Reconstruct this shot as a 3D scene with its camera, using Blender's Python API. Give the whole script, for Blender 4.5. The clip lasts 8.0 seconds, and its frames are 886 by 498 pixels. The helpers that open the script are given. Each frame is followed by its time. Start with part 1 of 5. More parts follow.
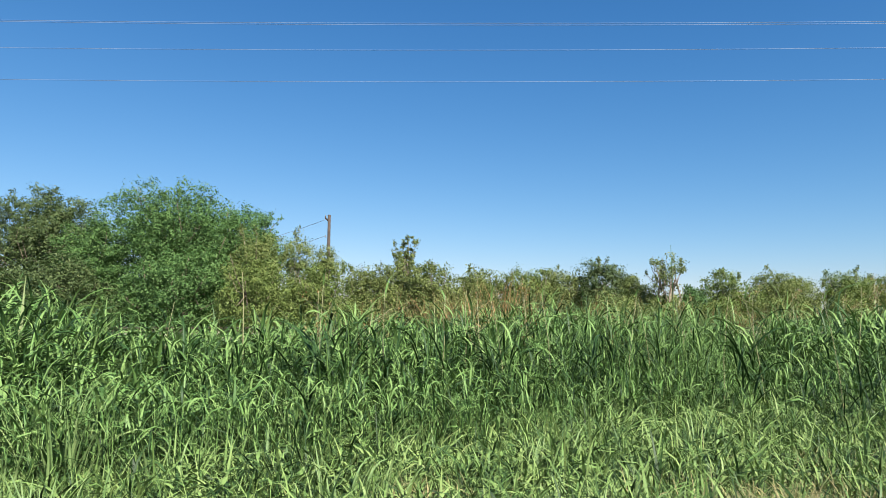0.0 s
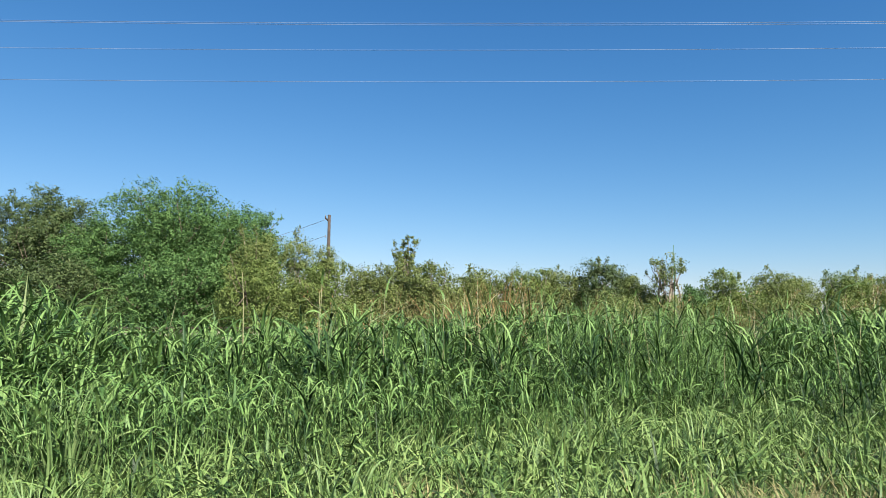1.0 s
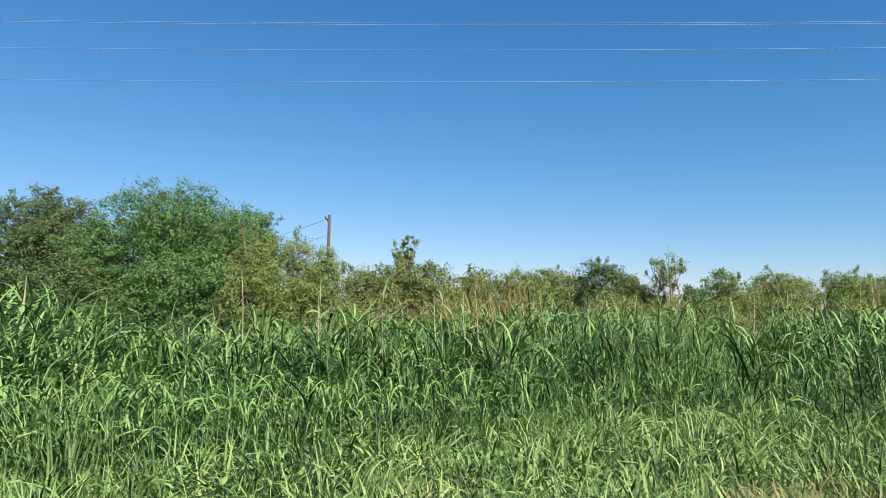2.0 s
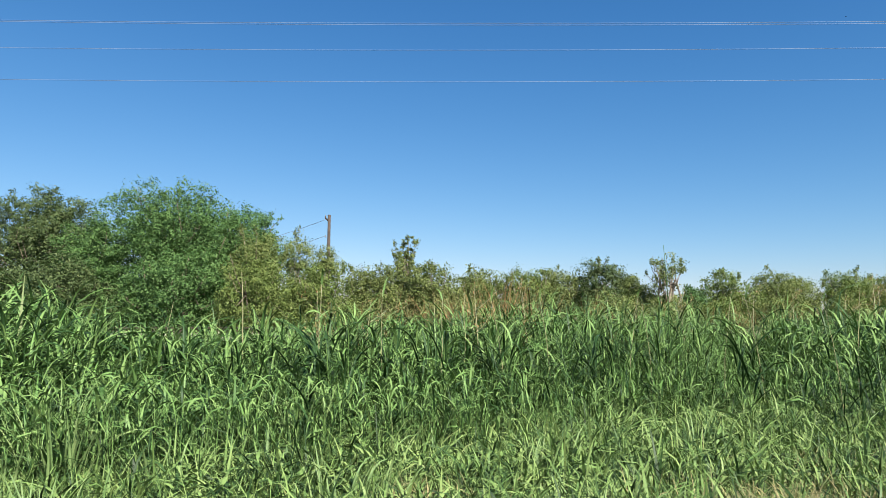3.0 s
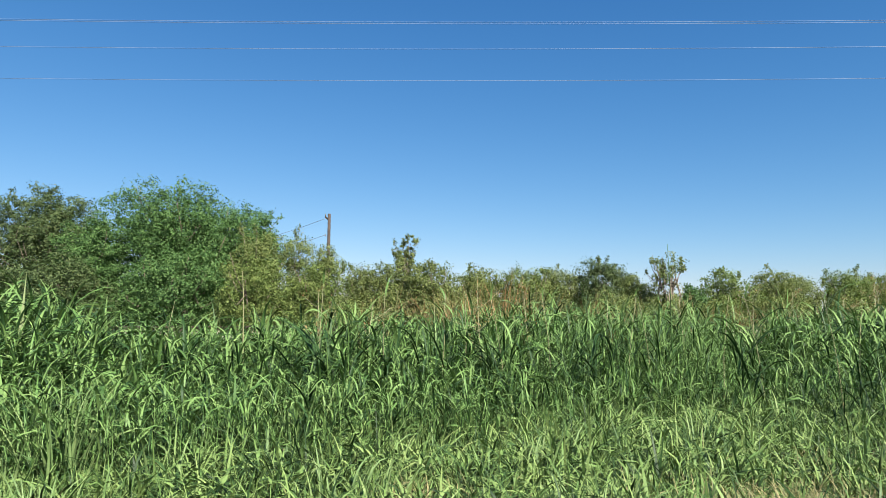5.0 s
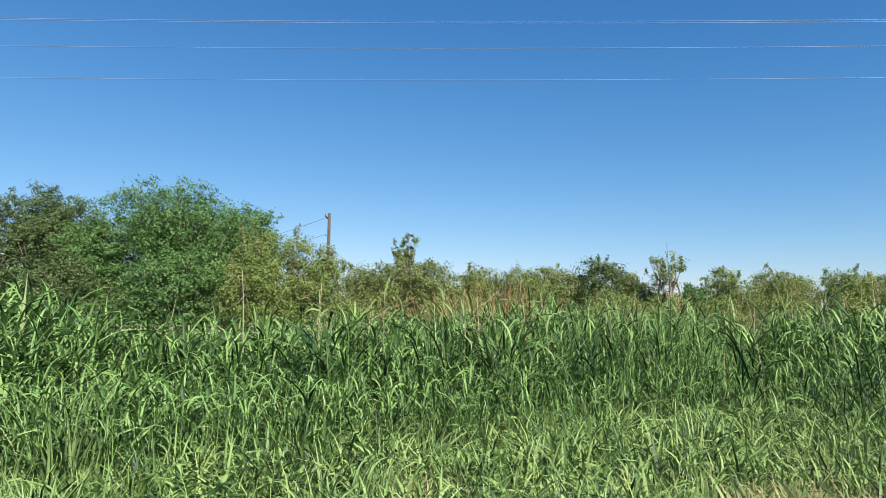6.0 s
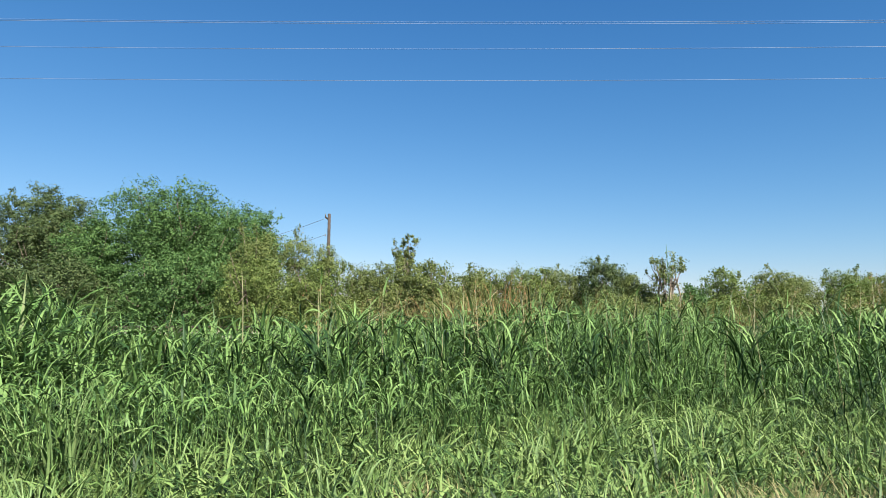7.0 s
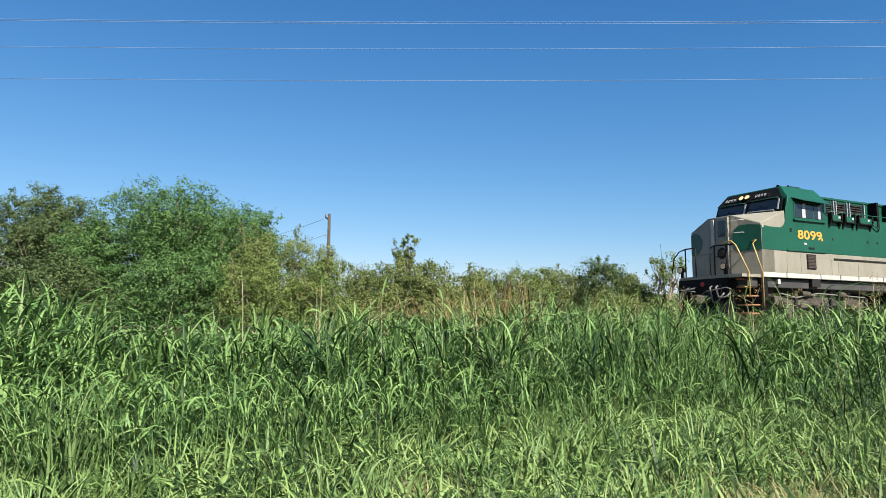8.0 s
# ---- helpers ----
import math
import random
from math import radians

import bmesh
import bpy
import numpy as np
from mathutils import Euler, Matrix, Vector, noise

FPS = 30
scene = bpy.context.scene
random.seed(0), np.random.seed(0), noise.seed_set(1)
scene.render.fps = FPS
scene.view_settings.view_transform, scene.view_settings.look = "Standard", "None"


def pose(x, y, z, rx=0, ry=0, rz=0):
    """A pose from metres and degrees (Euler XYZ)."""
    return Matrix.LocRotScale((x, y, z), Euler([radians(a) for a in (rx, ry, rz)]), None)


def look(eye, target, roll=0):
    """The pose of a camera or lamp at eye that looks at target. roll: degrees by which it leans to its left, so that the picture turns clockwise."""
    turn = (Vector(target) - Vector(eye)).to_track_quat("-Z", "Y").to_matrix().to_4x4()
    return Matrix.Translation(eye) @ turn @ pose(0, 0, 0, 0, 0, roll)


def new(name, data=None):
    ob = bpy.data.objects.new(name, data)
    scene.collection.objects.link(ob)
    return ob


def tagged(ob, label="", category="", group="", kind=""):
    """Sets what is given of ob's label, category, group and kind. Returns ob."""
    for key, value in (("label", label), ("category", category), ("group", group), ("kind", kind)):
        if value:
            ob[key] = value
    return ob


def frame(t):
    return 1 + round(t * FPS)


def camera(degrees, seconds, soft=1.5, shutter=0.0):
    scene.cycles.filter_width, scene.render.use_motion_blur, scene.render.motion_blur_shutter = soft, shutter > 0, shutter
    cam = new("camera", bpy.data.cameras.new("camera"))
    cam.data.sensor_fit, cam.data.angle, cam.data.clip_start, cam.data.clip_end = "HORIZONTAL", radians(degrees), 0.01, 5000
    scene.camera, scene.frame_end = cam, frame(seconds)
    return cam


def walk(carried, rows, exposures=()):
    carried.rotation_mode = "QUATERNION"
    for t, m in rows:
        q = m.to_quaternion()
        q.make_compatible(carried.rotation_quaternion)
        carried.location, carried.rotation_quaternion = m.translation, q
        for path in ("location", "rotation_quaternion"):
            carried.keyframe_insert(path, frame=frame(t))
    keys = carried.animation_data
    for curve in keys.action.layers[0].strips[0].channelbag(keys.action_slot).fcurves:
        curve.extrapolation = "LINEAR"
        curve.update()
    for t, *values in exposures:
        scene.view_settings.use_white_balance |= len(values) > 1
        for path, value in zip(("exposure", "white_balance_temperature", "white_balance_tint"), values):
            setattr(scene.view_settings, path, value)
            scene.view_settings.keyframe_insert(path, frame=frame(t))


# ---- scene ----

# The camera stands in the short grass beside the line and only nods a little.
cam = camera(65.0, 8.0, 0.5)
EYE = 1.6
walk(cam, [(0.0, pose(0, 0, EYE, 96.42, 0, 0)), (3.4, pose(0, 0, EYE, 96.42, 0, 0)), (4.6, pose(0, 0, EYE, 96.37, 0, 0)),
           (5.9, pose(0, 0, EYE, 96.28, 0, 0)), (6.5, pose(0, 0, EYE, 96.33, 0, 0)), (8.0, pose(0, 0, EYE, 96.33, 0, 0))])

# ---- light ----
SUN_AZ, SUN_EL = 148.0, 42.0      # degrees clockwise from +y, and above the horizon
world = bpy.data.worlds.new("sky")
scene.world = world
world.use_nodes = True
wn, wl = world.node_tree.nodes, world.node_tree.links
wn.clear()
sky = wn.new("ShaderNodeTexSky")
sky.sky_type, sky.sun_disc = "NISHITA", False
sky.sun_elevation, sky.sun_rotation = radians(SUN_EL), radians(SUN_AZ)
sky.altitude, sky.air_density, sky.dust_density, sky.ozone_density = 300, 1.0, 0.35, 1.0
back = wn.new("ShaderNodeBackground")
back.inputs["Strength"].default_value = 0.05
tint = wn.new("ShaderNodeMix")          # the deep clean blue of this sky
tint.data_type, tint.blend_type = "RGBA", "MULTIPLY"
tint.inputs[0].default_value, tint.inputs[7].default_value = 1.0, (0.60, 0.94, 1.17, 1)
wout = wn.new("ShaderNodeOutputWorld")
wl.new(sky.outputs[0], tint.inputs[6])
split, merge = wn.new("ShaderNodeSeparateColor"), wn.new("ShaderNodeCombineColor")
wl.new(tint.outputs[2], split.inputs[0])
for i, (power, gain) in enumerate(((1.55, 0.655), (1.05, 0.824), (0.8, 1.335))):   # paler towards the horizon, deeper overhead
    p, g = wn.new("ShaderNodeMath"), wn.new("ShaderNodeMath")
    p.operation, g.operation = "POWER", "MULTIPLY"
    p.inputs[1].default_value, g.inputs[1].default_value = power, gain
    wl.new(split.outputs[i], p.inputs[0])
    wl.new(p.outputs[0], g.inputs[0])
    wl.new(g.outputs[0], merge.inputs[i])
wl.new(merge.outputs[0], back.inputs["Color"])
wl.new(back.outputs[0], wout.inputs["Surface"])
sun = new("sun", bpy.data.lights.new("sun", "SUN"))
sun.data.energy, sun.data.angle, sun.data.color = 5.0, radians(0.53), (1.0, 0.95, 0.86)
sdir = Vector((math.sin(radians(SUN_AZ)) * math.cos(radians(SUN_EL)), math.cos(radians(SUN_AZ)) * math.cos(radians(SUN_EL)), math.sin(radians(SUN_EL))))
sun.matrix_world = look(sdir * 80, (0, 0, 0))
scene.view_settings.exposure = 1.35

# ---- the line: T runs along the rails, N across them away from the camera ----
TURN = 27.0
T = Vector((math.cos(radians(TURN)), math.sin(radians(TURN)), 0))
N = Vector((-T.y, T.x, 0))
TRACK_N, RAIL_Z = 17.29, 1.6


def on_line(s, n, z=0.0):
    return T * s + N * n + Vector((0, 0, z))


def ground_z(n):
    """Height of the ground at n metres across the line from the camera."""
    pts = ((-3000, 0.0), (12.6, 0.0), (13.6, 0.15), (15.1, 1.15), (15.5, 1.38), (19.1, 1.38), (19.5, 1.15), (21.2, 0.1), (23, 0.0), (3500, 0.0))
    for (a, za), (b, zb) in zip(pts, pts[1:]):
        if a <= n <= b:
            return za + (zb - za) * (n - a) / (b - a)
    return 0.0


# ---- materials ----
def material(name, rough=0.6, metal=0.0, spec=0.5):
    m = bpy.data.materials.new(name)
    m.use_nodes = True
    nt = m.node_tree
    b = nt.nodes["Principled BSDF"]
    b.inputs["Roughness"].default_value, b.inputs["Metallic"].default_value = rough, metal
    b.inputs["Specular IOR Level"].default_value = spec
    return m, nt, b


def ramp_node(nt, stops):
    r = nt.nodes.new("ShaderNodeValToRGB")
    e = r.color_ramp.elements
    while len(e) < len(stops):
        e.new(0.5)
    for el, (p, c) in zip(e, stops):
        el.position, el.color = p, (*c, 1)
    return r


def noise_node(nt, scale, detail=4, rough=0.6, coords="Object"):
    tc = nt.nodes.new("ShaderNodeTexCoord")
    n = nt.nodes.new("ShaderNodeTexNoise")
    n.inputs["Scale"].default_value, n.inputs["Detail"].default_value, n.inputs["Roughness"].default_value = scale, detail, rough
    nt.links.new(tc.outputs[coords], n.inputs["Vector"])
    return n


def mix_node(nt, a, b, fac, mode="MIX"):
    m = nt.nodes.new("ShaderNodeMix")
    m.data_type, m.blend_type = "RGBA", mode
    for sock, v in ((m.inputs[0], fac), (m.inputs[6], a), (m.inputs[7], b)):
        if isinstance(v, bpy.types.NodeSocket):
            nt.links.new(v, sock)
        elif isinstance(v, tuple):
            sock.default_value = (*v, 1)
        else:
            sock.default_value = v
    return m.outputs[2]


def leaf_material(name, stops, trans=0.35, rough=0.45, patch=0.35, spec=0.35):
    """Foliage: every blade or leaf has its own green, patches drift over metres, light passes through."""
    m, nt, b = material(name, rough, 0, spec)
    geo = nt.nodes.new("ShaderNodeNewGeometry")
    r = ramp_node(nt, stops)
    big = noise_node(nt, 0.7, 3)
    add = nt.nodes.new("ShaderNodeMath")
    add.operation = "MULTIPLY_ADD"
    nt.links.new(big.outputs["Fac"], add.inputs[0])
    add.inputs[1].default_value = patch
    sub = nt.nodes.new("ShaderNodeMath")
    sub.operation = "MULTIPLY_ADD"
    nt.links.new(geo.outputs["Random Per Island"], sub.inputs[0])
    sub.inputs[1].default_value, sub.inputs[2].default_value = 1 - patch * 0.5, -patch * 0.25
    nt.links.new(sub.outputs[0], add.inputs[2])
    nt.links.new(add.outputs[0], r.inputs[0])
    fine = noise_node(nt, 35, 2)
    col = mix_node(nt, r.outputs[0], mix_node(nt, (0.75, 0.75, 0.75), (1.2, 1.2, 1.15), fine.outputs["Fac"]), 1.0, "MULTIPLY")
    nt.links.new(col, b.inputs["Base Color"])
    tr = nt.nodes.new("ShaderNodeBsdfTranslucent")
    warm = mix_node(nt, col, (1.0, 1.15, 0.5), 1.0, "MULTIPLY")
    nt.links.new(warm, tr.inputs["Color"])
    ms = nt.nodes.new("ShaderNodeMixShader")
    ms.inputs[0].default_value = trans
    nt.links.new(b.outputs[0], ms.inputs[1])
    nt.links.new(tr.outputs[0], ms.inputs[2])
    nt.links.new(ms.outputs[0], nt.nodes["Material Output"].inputs["Surface"])
    return m


def surface_material(name, a, c, scale, rough=0.6, metal=0.0, bump=0.2, grit=0.25, spec=0.5, coords="Object"):
    """Two-scale surface: colour a to c in large stains, fine grain over it, a little relief."""
    m, nt, b = material(name, rough, metal, spec)
    n1, n2 = noise_node(nt, scale, 5, coords=coords), noise_node(nt, scale * 14, 3, coords=coords)
    col = mix_node(nt, a, c, ramp_out(nt, n1.outputs["Fac"], 0.32, 0.7))
    col = mix_node(nt, col, mix_node(nt, (1 - grit,) * 3, (1 + grit * 0.6,) * 3, n2.outputs["Fac"]), 1.0, "MULTIPLY")
    nt.links.new(col, b.inputs["Base Color"])
    bp = nt.nodes.new("ShaderNodeBump")
    bp.inputs["Strength"].default_value, bp.inputs["Distance"].default_value = bump, 0.02
    nt.links.new(n2.outputs["Fac"], bp.inputs["Height"])
    nt.links.new(bp.outputs[0], b.inputs["Normal"])
    return m


def weathered(m, amount):
    """Rain streaks and small dirty spots over a painted surface."""
    nt = m.node_tree
    b = nt.nodes["Principled BSDF"]
    old = b.inputs["Base Color"].links[0].from_socket
    tc, mp, n = nt.nodes.new("ShaderNodeTexCoord"), nt.nodes.new("ShaderNodeMapping"), nt.nodes.new("ShaderNodeTexNoise")
    mp.inputs["Scale"].default_value = (3.5, 3.5, 0.9)
    n.inputs["Scale"].default_value, n.inputs["Detail"].default_value = 1.0, 5
    nt.links.new(tc.outputs["Object"], mp.inputs["Vector"])
    nt.links.new(mp.outputs[0], n.inputs["Vector"])
    spots = noise_node(nt, 9, 3, 0.7)
    col = mix_node(nt, old, mix_node(nt, old, (0.42, 0.36, 0.29), 1.0, "MULTIPLY"), mix_node(nt, (0, 0, 0), (amount,) * 3, ramp_out(nt, n.outputs["Fac"], 0.48, 0.82)))
    col = mix_node(nt, col, mix_node(nt, col, (0.3, 0.25, 0.2), 1.0, "MULTIPLY"), mix_node(nt, (0, 0, 0), (amount * 1.5,) * 3, ramp_out(nt, spots.outputs["Fac"], 0.66, 0.74)))
    nt.links.new(col, b.inputs["Base Color"])
    return m


def ramp_out(nt, fac, lo, hi):
    r = ramp_node(nt, ((lo, (0, 0, 0)), (hi, (1, 1, 1))))
    nt.links.new(fac, r.inputs[0])
    return r.outputs[0]


def glow_material(name, colour, strength):
    m, nt, b = material(name, 0.2)
    b.inputs["Base Color"].default_value = (0.10, 0.10, 0.09, 1)
    b.inputs["Emission Color"].default_value = (*colour, 1)
    b.inputs["Emission Strength"].default_value = strength
    return m


# Random greens in both grasses; near-black stops paint in shaded gaps between blades.
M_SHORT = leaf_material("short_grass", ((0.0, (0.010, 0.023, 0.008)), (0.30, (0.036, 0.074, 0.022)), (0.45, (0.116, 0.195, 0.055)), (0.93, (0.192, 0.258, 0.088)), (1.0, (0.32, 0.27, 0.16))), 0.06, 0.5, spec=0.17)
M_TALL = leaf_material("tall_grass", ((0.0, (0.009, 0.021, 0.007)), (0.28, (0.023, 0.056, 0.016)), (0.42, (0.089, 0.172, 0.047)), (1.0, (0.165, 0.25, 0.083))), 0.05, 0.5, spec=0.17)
M_CLUMP = leaf_material("tuft_leaf", ((0.0, (0.10, 0.165, 0.06)), (0.6, (0.16, 0.235, 0.088)), (1.0, (0.225, 0.29, 0.12))), 0.08, 0.5, spec=0.2)
M_STALK = leaf_material("grass_stalk", ((0.0, (0.22, 0.22, 0.11)), (1.0, (0.36, 0.33, 0.20))), 0.1)
M_PALELEAF = leaf_material("pale_leaf", ((0.0, (0.17, 0.215, 0.095)), (1.0, (0.23, 0.275, 0.125))), 0.15)
M_PALEGRASS = leaf_material("pale_grass", ((0.0, (0.10, 0.135, 0.045)), (0.6, (0.18, 0.195, 0.075)), (1.0, (0.28, 0.25, 0.13))), 0.15)
M_THATCH = leaf_material("thatch", ((0.0, (0.13, 0.14, 0.06)), (0.5, (0.22, 0.20, 0.09)), (1.0, (0.33, 0.27, 0.13))), 0.15, 0.6)
M_DRY = leaf_material("dry_weed", ((0.0, (0.11, 0.115, 0.036)), (0.45, (0.19, 0.155, 0.062)), (0.65, (0.25, 0.16, 0.07)), (1.0, (0.27, 0.115, 0.055))), 0.2, 0.6)
M_LEAF_BIG = leaf_material("leaf_broad", ((0.0, (0.026, 0.064, 0.021)), (0.5, (0.075, 0.147, 0.044)), (1.0, (0.128, 0.212, 0.071))), 0.24, 0.55, spec=0.15)
M_LEAF_OLIVE = leaf_material("leaf_olive", ((0.0, (0.058, 0.083, 0.026)), (0.5, (0.132, 0.166, 0.054)), (1.0, (0.21, 0.232, 0.082))), 0.26, 0.55, spec=0.15)
M_LEAF_DARK = leaf_material("leaf_dark", ((0.0, (0.032, 0.055, 0.020)), (0.6, (0.080, 0.116, 0.044)), (1.0, (0.136, 0.164, 0.068))), 0.25, 0.55, spec=0.15)
M_LEAF_FRESH = leaf_material("leaf_fresh", ((0.0, (0.058, 0.09, 0.024)), (0.5, (0.124, 0.17, 0.048)), (1.0, (0.19, 0.23, 0.07))), 0.26, 0.55, spec=0.15)
M_BARK = surface_material("bark", (0.10, 0.075, 0.05), (0.22, 0.18, 0.13), 3, 0.9, bump=0.6, grit=0.4)
M_SOIL = surface_material("meadow_soil", (0.035, 0.04, 0.018), (0.085, 0.068, 0.038), 0.6, 0.95, bump=0.8, grit=0.4, spec=0.1)
M_BALLAST = surface_material("ballast_bed", (0.25, 0.235, 0.165), (0.35, 0.325, 0.24), 1.5, 0.95, bump=1.0, grit=0.45, spec=0.2)
M_STONE = surface_material("ballast_stone", (0.30, 0.28, 0.215), (0.44, 0.405, 0.315), 4, 0.9, grit=0.35, spec=0.2)
M_TIE = surface_material("tie_wood", (0.07, 0.055, 0.04), (0.16, 0.13, 0.10), 2, 0.85, bump=0.5, grit=0.4)
M_RUST = surface_material("rail_rust", (0.030, 0.023, 0.016), (0.065, 0.048, 0.034), 5, 0.85, 0.0, grit=0.3, spec=0.15)
M_RAILTOP = surface_material("rail_polish", (0.5, 0.49, 0.47), (0.62, 0.6, 0.58), 3, 0.25, 1.0, bump=0.02, grit=0.1)
M_POLE = surface_material("pole_wood", (0.032, 0.024, 0.018), (0.07, 0.052, 0.04), 2, 0.9, bump=0.4, grit=0.35)
M_WIRE = surface_material("bare_wire", (0.095, 0.15, 0.26), (0.12, 0.18, 0.30), 0.4, 0.65, 0.0, bump=0.0, grit=0.1)
M_LINE = surface_material("dark_wire", (0.10, 0.10, 0.11), (0.2, 0.2, 0.2), 0.4, 0.5, 0.2, bump=0.0)
M_GREEN = weathered(surface_material("loco_green", (0.004, 0.052, 0.030), (0.007, 0.066, 0.039), 0.9, 0.42, bump=0.03, grit=0.12, spec=0.3), 0.2)
M_CREAM = weathered(surface_material("loco_cream", (0.188, 0.173, 0.134), (0.23, 0.214, 0.171), 0.9, 0.45, bump=0.03, grit=0.16, spec=0.3), 0.32)
M_WHITE = weathered(surface_material("loco_white", (0.33, 0.32, 0.295), (0.39, 0.38, 0.35), 1.5, 0.4, bump=0.03, grit=0.12), 0.4)
M_BLACK = surface_material("loco_black", (0.004, 0.004, 0.0045), (0.013, 0.012, 0.011), 1.5, 0.6, bump=0.15, grit=0.3, spec=0.12)
M_GREY = surface_material("truck_grey", (0.022, 0.019, 0.015), (0.11, 0.092, 0.072), 2.2, 0.85, bump=0.5, grit=0.45, spec=0.2)
M_FRAME = surface_material("frame_grey", (0.008, 0.008, 0.009), (0.024, 0.022, 0.02), 1.2, 0.65, bump=0.2, grit=0.3, spec=0.15)
M_SILL = surface_material("sill_grey", (0.030, 0.030, 0.031), (0.058, 0.055, 0.052), 1.4, 0.6, bump=0.15, grit=0.3, spec=0.25)
M_BROWN = surface_material("grille_brown", (0.02, 0.013, 0.009), (0.05, 0.032, 0.022), 3, 0.8, bump=0.2, grit=0.3)
M_YELLOW = surface_material("rail_yellow", (0.40, 0.24, 0.06), (0.48, 0.31, 0.09), 3, 0.45, bump=0.05, grit=0.15)
M_GOLD = surface_material("number_gold", (0.50, 0.235, 0.03), (0.56, 0.29, 0.05), 3, 0.4, bump=0.0, grit=0.08)
M_STEP = surface_material("step_orange", (0.22, 0.09, 0.045), (0.32, 0.17, 0.08), 4, 0.7, bump=0.2, grit=0.3)
M_HOSE = surface_material("hose_grey", (0.085, 0.08, 0.075), (0.16, 0.152, 0.14), 6, 0.6, grit=0.3)
M_RED = surface_material("marker_red", (0.35, 0.02, 0.02), (0.45, 0.03, 0.03), 6, 0.4, grit=0.1)
M_STEEL = surface_material("wheel_steel", (0.12, 0.09, 0.07), (0.3, 0.27, 0.24), 3, 0.45, 0.7, grit=0.3)
M_PALE = surface_material("pale_blind", (0.26, 0.265, 0.28), (0.34, 0.345, 0.35), 4, 0.6, bump=0.0, grit=0.1)
M_LAMP = glow_material("headlight_glow", (1.0, 0.74, 0.32), 0.42)
M_DITCH = glow_material("ditch_glow", (1.0, 0.85, 0.6), 0.06)
M_DIGIT = glow_material("lit_digit", (0.95, 0.97, 0.9), 0.17)
m, nt, b = material("dark_glass", 0.06, 0.0, 0.6)
b.inputs["Base Color"].default_value = (0.012, 0.016, 0.02, 1)
M_GLASS = m


# ---- mesh helpers ----
def part(name, bm, mat, parent=None, label="", m=None):
    me = bpy.data.meshes.new(name)
    bm.normal_update()
    bm.to_mesh(me)
    bm.free()
    for x in (mat if isinstance(mat, (list, tuple)) else [mat]):
        me.materials.append(x)
    ob = new(name, me)
    if parent is not None:
        ob.parent = parent
    if m is not None:
        ob.matrix_basis = m
    return tagged(ob, label)


def mesh_from(name, verts, faces, mat):
    """A mesh from numpy arrays of vertices and equal-sided faces."""
    me = bpy.data.meshes.new(name)
    k = faces.shape[1]
    me.vertices.add(len(verts))
    me.vertices.foreach_set("co", np.ascontiguousarray(verts, dtype=np.float32).ravel())
    me.loops.add(faces.size)
    me.loops.foreach_set("vertex_index", np.ascontiguousarray(faces, dtype=np.int32).ravel())
    me.polygons.add(len(faces))
    me.polygons.foreach_set("loop_start", np.arange(len(faces), dtype=np.int32) * k)
    me.polygons.foreach_set("use_smooth", np.ones(len(faces), dtype=bool))
    me.materials.append(mat)
    me.update(calc_edges=True)
    return me


def box(bm, x0, x1, y0, y1, z0, z1, bevel=0.0):
    r = bmesh.ops.create_cube(bm, size=1.0, matrix=Matrix.Translation(((x0 + x1) / 2, (y0 + y1) / 2, (z0 + z1) / 2)) @ Matrix.Diagonal((x1 - x0, y1 - y0, z1 - z0, 1)))
    if bevel:
        es = list({e for v in r["verts"] for e in v.link_edges})
        bmesh.ops.bevel(bm, geom=es, offset=bevel, segments=2, affect="EDGES", profile=0.5)
    return bm


def boxed(*a, bevel=0.01):
    return box(bmesh.new(), *a, bevel=bevel)


def tube(bm, pts, radii, seg=8):
    """A round bar along pts; radii one number or one for each point."""
    pts = [Vector(p) for p in pts]
    radii = [radii] * len(pts) if isinstance(radii, (int, float)) else radii
    rings = []
    for i, p in enumerate(pts):
        d = (pts[min(i + 1, len(pts) - 1)] - pts[max(i - 1, 0)]).normalized()
        a = d.orthogonal().normalized() if abs(d.z) > 0.99 else d.cross(Vector((0, 0, 1))).normalized()
        c = d.cross(a)
        rings.append([bm.verts.new(p + (a * math.cos(w) + c * math.sin(w)) * radii[i]) for w in (2 * math.pi * k / seg for k in range(seg))])
    for r0, r1 in zip(rings, rings[1:]):
        for k in range(seg):
            bm.faces.new((r0[k], r0[(k + 1) % seg], r1[(k + 1) % seg], r1[k])).smooth = True
    bm.faces.new(rings[0][::-1])
    bm.faces.new(rings[-1])
    return bm


def prism(bm, poly, vec):
    """A solid: the polygon of 3D points, pushed along vec."""
    a = [bm.verts.new(p) for p in poly]
    c = [bm.verts.new(Vector(p) + Vector(vec)) for p in poly]
    bm.faces.new(a)
    bm.faces.new(c[::-1])
    for i in range(len(a)):
        j = (i + 1) % len(a)
        bm.faces.new((a[j], a[i], c[i], c[j]))
    bmesh.ops.recalc_face_normals(bm, faces=bm.faces)
    return bm


def loft(bm, rings, caps=True):
    rv = [[bm.verts.new(p) for p in r] for r in rings]
    for r0, r1 in zip(rv, rv[1:]):
        for k in range(len(r0)):
            j = (k + 1) % len(r0)
            bm.faces.new((r0[k], r0[j], r1[j], r1[k]))
    if caps:
        bm.faces.new(rv[0][::-1])
        bm.faces.new(rv[-1])
    bmesh.ops.recalc_face_normals(bm, faces=bm.faces)
    return bm


